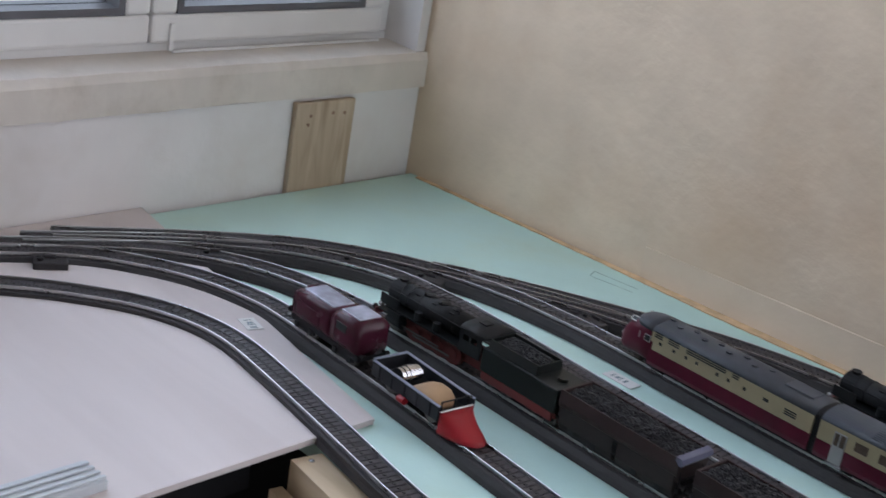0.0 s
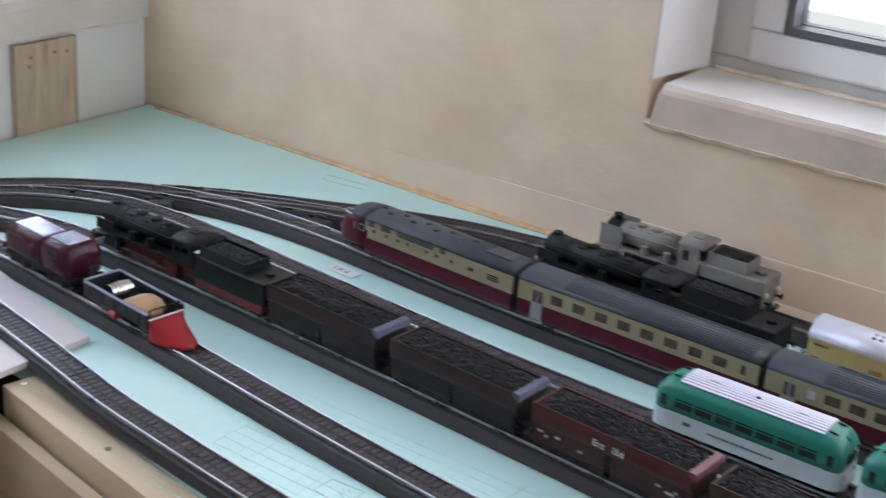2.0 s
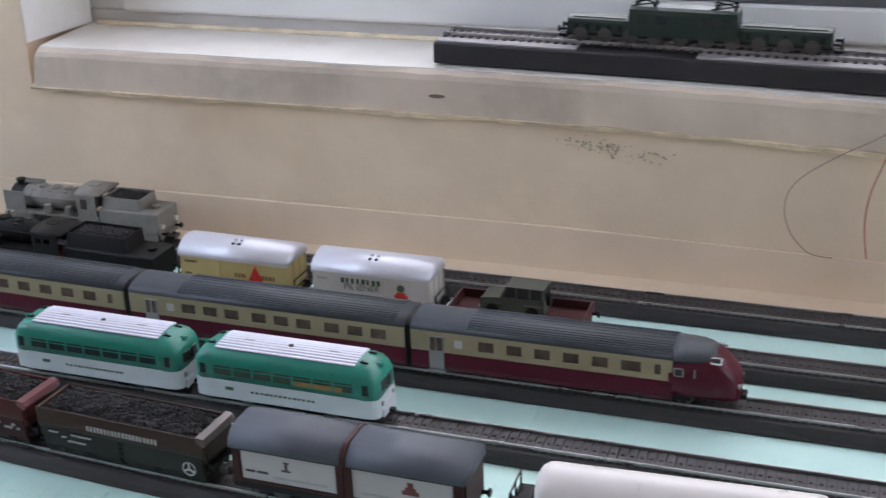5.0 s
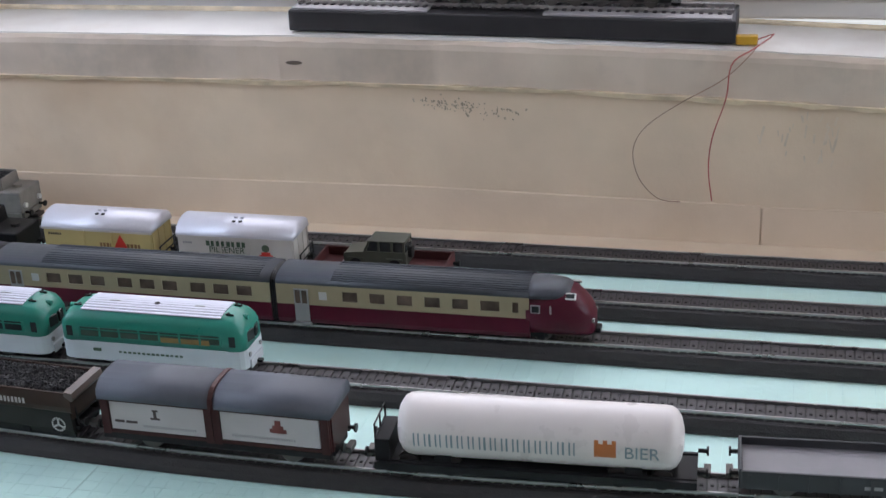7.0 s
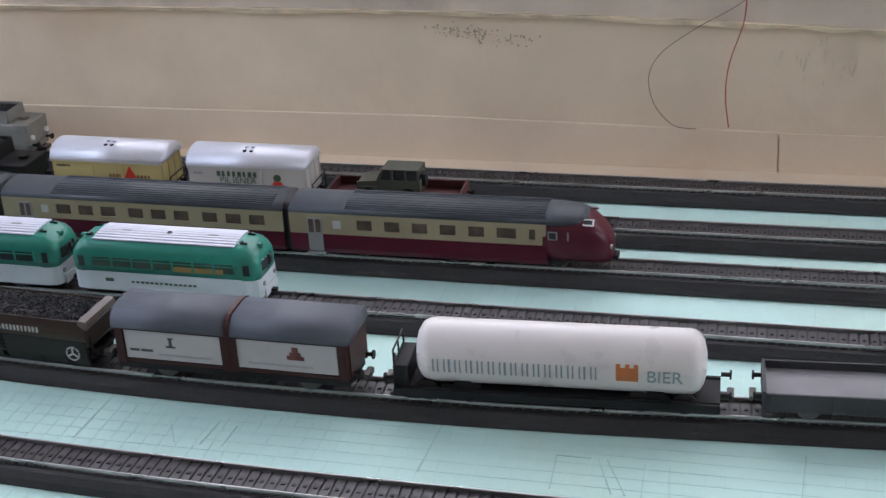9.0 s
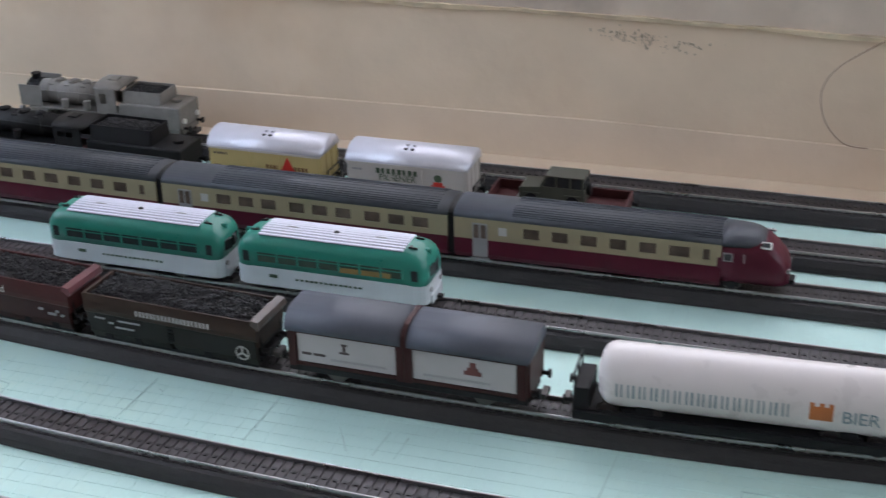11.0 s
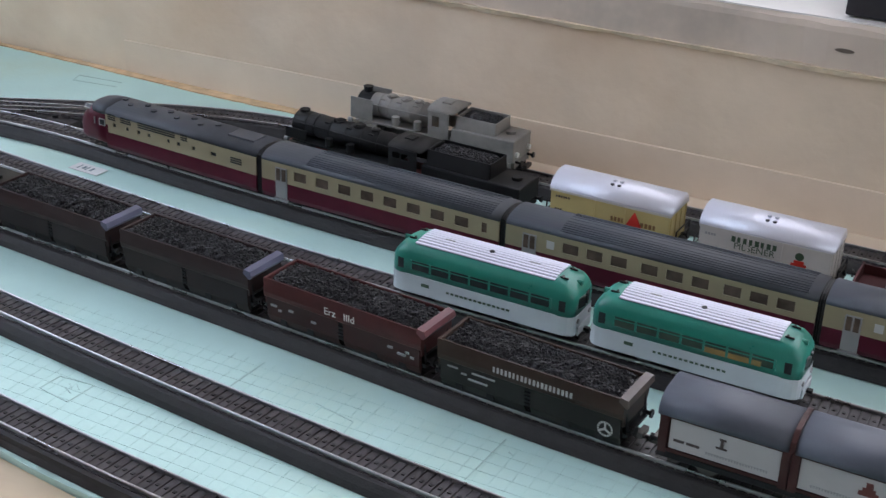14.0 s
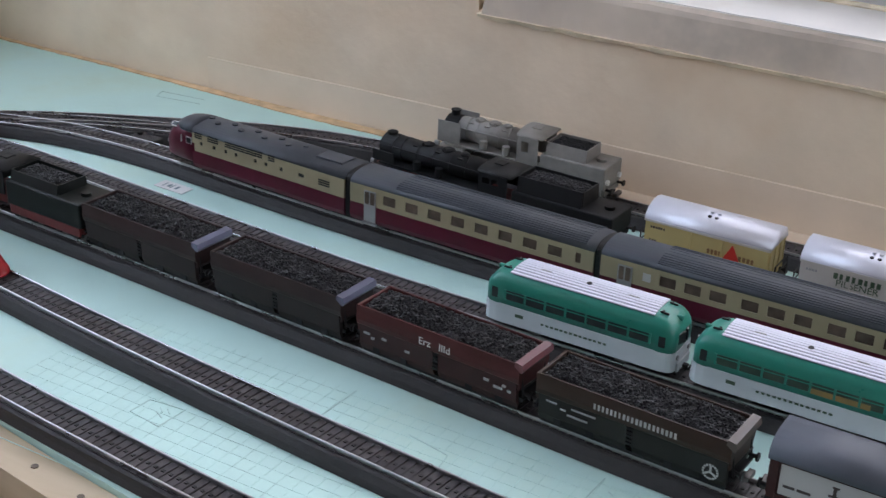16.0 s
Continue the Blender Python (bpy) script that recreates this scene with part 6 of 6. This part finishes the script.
# ---- display stand on the sill, with its wires ----
root = thing("display_stand", pose(1.012, 0.030, RW[2] + sill_bow(1.012) + 0.0011, 0, 0.85, 0), "black display plinth with grey deck on the sill", "display stand")
part("plinth", one_box(-0.152, 0.152, -0.024, 0.026, 0.0, 0.0145, 0.0012), M_BASE, root)
for (p, q) in ((-0.150, -0.053), (0.026, 0.149)):
    part("deck", one_box(p, q, -0.022, 0.024, 0.0145, 0.0160, 0.0004), M_BASETOP, root, "grey deck plate")
bm = bmesh.new()
for y in (-0.008, 0.008):
    box(bm, -0.150, 0.150, y - 0.0006, y + 0.0006, 0.0160, 0.0185)
part("rail", bm, M_RAIL, root)
for k in range(50):
    x = -0.1485 + k * 0.006
    part("sleeper", one_box(x, x + 0.0028, -0.0125, 0.0125, 0.0160, 0.0168), M_SLEEPER, root)
root = thing("model_engine", pose(1.035, 0.030, RW[2] + sill_bow(1.035) + 0.0011 + 0.0183, 0, 0.85, 0), "dark green model electric engine with long hoods on the plinth", "model train")
part("frame", one_box(-0.086, 0.086, -0.0080, 0.0080, 0.0034, 0.0060, 0.0004), M_BLACK, root)
for p, q in ((-0.085, -0.044), (0.027, 0.085)):
    prof = [(0.0088, 0.0060), (0.0088, 0.0128), (0.0076, 0.0146), (0.0045, 0.0152), (-0.0045, 0.0152), (-0.0076, 0.0146), (-0.0088, 0.0128), (-0.0088, 0.0060)]
    hood = part("hood", prism(prof, p, q), M_MODELGREEN, root, "low dark green hood")
    part("hood_top", one_box(p + 0.003, q - 0.003, -0.0050, 0.0050, 0.0150, 0.0157, 0.0002), M_MODELGREEN, hood)
    for k in range(5):
        x = p + 0.005 + k * (q - p - 0.012) / 4
        for s in (-1, 1):
            part("louvre", one_box(x, x + 0.0030, s * 0.0088 - 0.0003, s * 0.0088 + 0.0003, 0.0078, 0.0118), M_FRAME, hood)
prof = [(0.0105, 0.0060), (0.0105, 0.0205), (0.0094, 0.0232), (0.0060, 0.0246), (-0.0060, 0.0246), (-0.0094, 0.0232), (-0.0105, 0.0205), (-0.0105, 0.0060)]
cab = part("cab", prism(prof, -0.0435, 0.0265), M_MODELGREEN, root, "tall dark green cab")
for x in (-0.038, -0.026, 0.004, 0.016):
    for s in (-1, 1):
        part("cab_window", one_box(x, x + 0.0065, s * 0.0105 - 0.0003, s * 0.0105 + 0.0003, 0.0145, 0.0200, 0.0002), M_DARKPANE, cab)
for x in (-0.034, 0.018):
    bm = bmesh.new()
    for y in (-0.0055, 0.0055):
        rod(bm, (x - 0.009, y, 0.0248), (x + 0.007, y, 0.0275), 0.0005, 6)
        rod(bm, (x + 0.007, y, 0.0275), (x - 0.006, y, 0.0300), 0.0005, 6)
    for y in (-0.0065, 0.0065):
        rod(bm, (x - 0.006, y - 0.004, 0.0302), (x - 0.006, y + 0.004, 0.0302), 0.0006, 6)
    for k in (-0.006, 0.006):
        rod(bm, (x + k, -0.004, 0.0244), (x + k, -0.004, 0.0268), 0.0011, 8)
        rod(bm, (x + k, 0.004, 0.0244), (x + k, 0.004, 0.0268), 0.0011, 8)
    part("pantograph", bm, M_FRAME, root, "folded dark pantograph")
for k in range(10):
    x = -0.076 + k * 0.0166
    for s in (-1, 1):
        part("wheel", one_rod((x, s * 0.0072, 0.0048), (x, s * 0.0092, 0.0048), 0.0048, 16), M_WHEEL, root)
for p, q in ((-0.078, -0.024), (0.004, 0.076)):
    for s in (-1, 1):
        part("coupling_rod", one_box(p, q, s * 0.0098 - 0.0004, s * 0.0098 + 0.0004, 0.0030, 0.0042), M_WHEEL, root)
for e, s in ((-0.086, -1), (0.086, 1)):
    bm = bmesh.new()
    for y in (-0.0060, 0.0060):
        rod(bm, (e, y, 0.0070), (e + s * 0.0045, y, 0.0070), 0.0010, 8)
        rod(bm, (e + s * 0.0045, y, 0.0070), (e + s * 0.0055, y, 0.0070), 0.0022, 10)
    box(bm, min(e, e + s * 0.006), max(e, e + s * 0.006), -0.004, 0.004, 0.0010, 0.0030)
    part("end_gear", bm, M_BLACK, root)

bm = one_box(1.164, 1.178, 0.008, 0.014, RW[2] - 0.0038, RW[2] + 0.0022, 0.0008)
tagged(link("wire_plug", bm, M_YELLOW), "yellow plug with thin wires on the sill", "plug")
line = [tuple(v) for v in smooth_line([(1.178, 0.011, 0.1395), (1.188, 0.006, 0.1440), (1.176, -0.004, 0.1370), (1.163, -0.0085, 0.128), (1.160, -0.0080, 0.105), (1.152, -0.0070, 0.078), (1.150, -0.0040, 0.055), (1.153, -0.0040, 0.031)], 0.004)]
tagged(link("hanging_wire", tube(line, 0.00048), M_WIRERED), "thin red wire hanging down the wall", "wire", "hanging wires")
line = [tuple(v) for v in smooth_line([(1.178, 0.010, 0.1385), (1.176, -0.0040, 0.1355), (1.158, -0.0088, 0.118), (1.130, -0.0095, 0.101), (1.108, -0.0050, 0.083), (1.100, -0.0035, 0.066), (1.104, -0.0035, 0.047), (1.116, -0.0040, 0.0335), (1.128, -0.0050, 0.0315), (1.133, -0.0055, 0.0318)], 0.004)]
tagged(link("hanging_wire", tube(line, 0.00034), M_WIREBROWN), "thin brown wire curling against the wall", "wire", "hanging wires")
# scuffs on the wall
bm = bmesh.new()
rr = random.Random(77)
for i in range(110):
    x = 0.945 + abs(rr.gauss(0, 0.5)) * 0.05 + rr.uniform(0, 0.04)
    z = 0.096 - (x - 0.945) * 0.09 + rr.gauss(0, 0.0026)
    w = rr.uniform(0.0004, 0.0012)
    box(bm, 0, w, -0.0002, 0.0001, 0, w * rr.uniform(0.4, 2.2), 0, Matrix.Translation((x, -0.0002, z)) @ Matrix.Rotation(rr.uniform(-0.7, 0.7), 4, 'Y'))
tagged(link("wall_scuff", bm, M_SCUFF), "patch of grey scuff marks on the plaster", "", "", "structure")
bm = bmesh.new()
for i in range(26):
    x = rr.choice((1.19, 1.205, 1.215, 1.225)) + rr.gauss(0, 0.005)
    w = rr.uniform(0.0006, 0.0016)
    z = rr.uniform(0.058, 0.090)
    box(bm, 0, w, -0.0002, 0.0001, 0, w * rr.uniform(3, 9), 0, Matrix.Translation((x, -0.0002, z)) @ Matrix.Rotation(rr.uniform(-0.25, 0.25), 4, 'Y'))
tagged(link("wall_smear", bm, mat("faint_smear", (0.69, 0.575, 0.445), 0.9)), "faint vertical smears on the plaster", "", "", "structure")
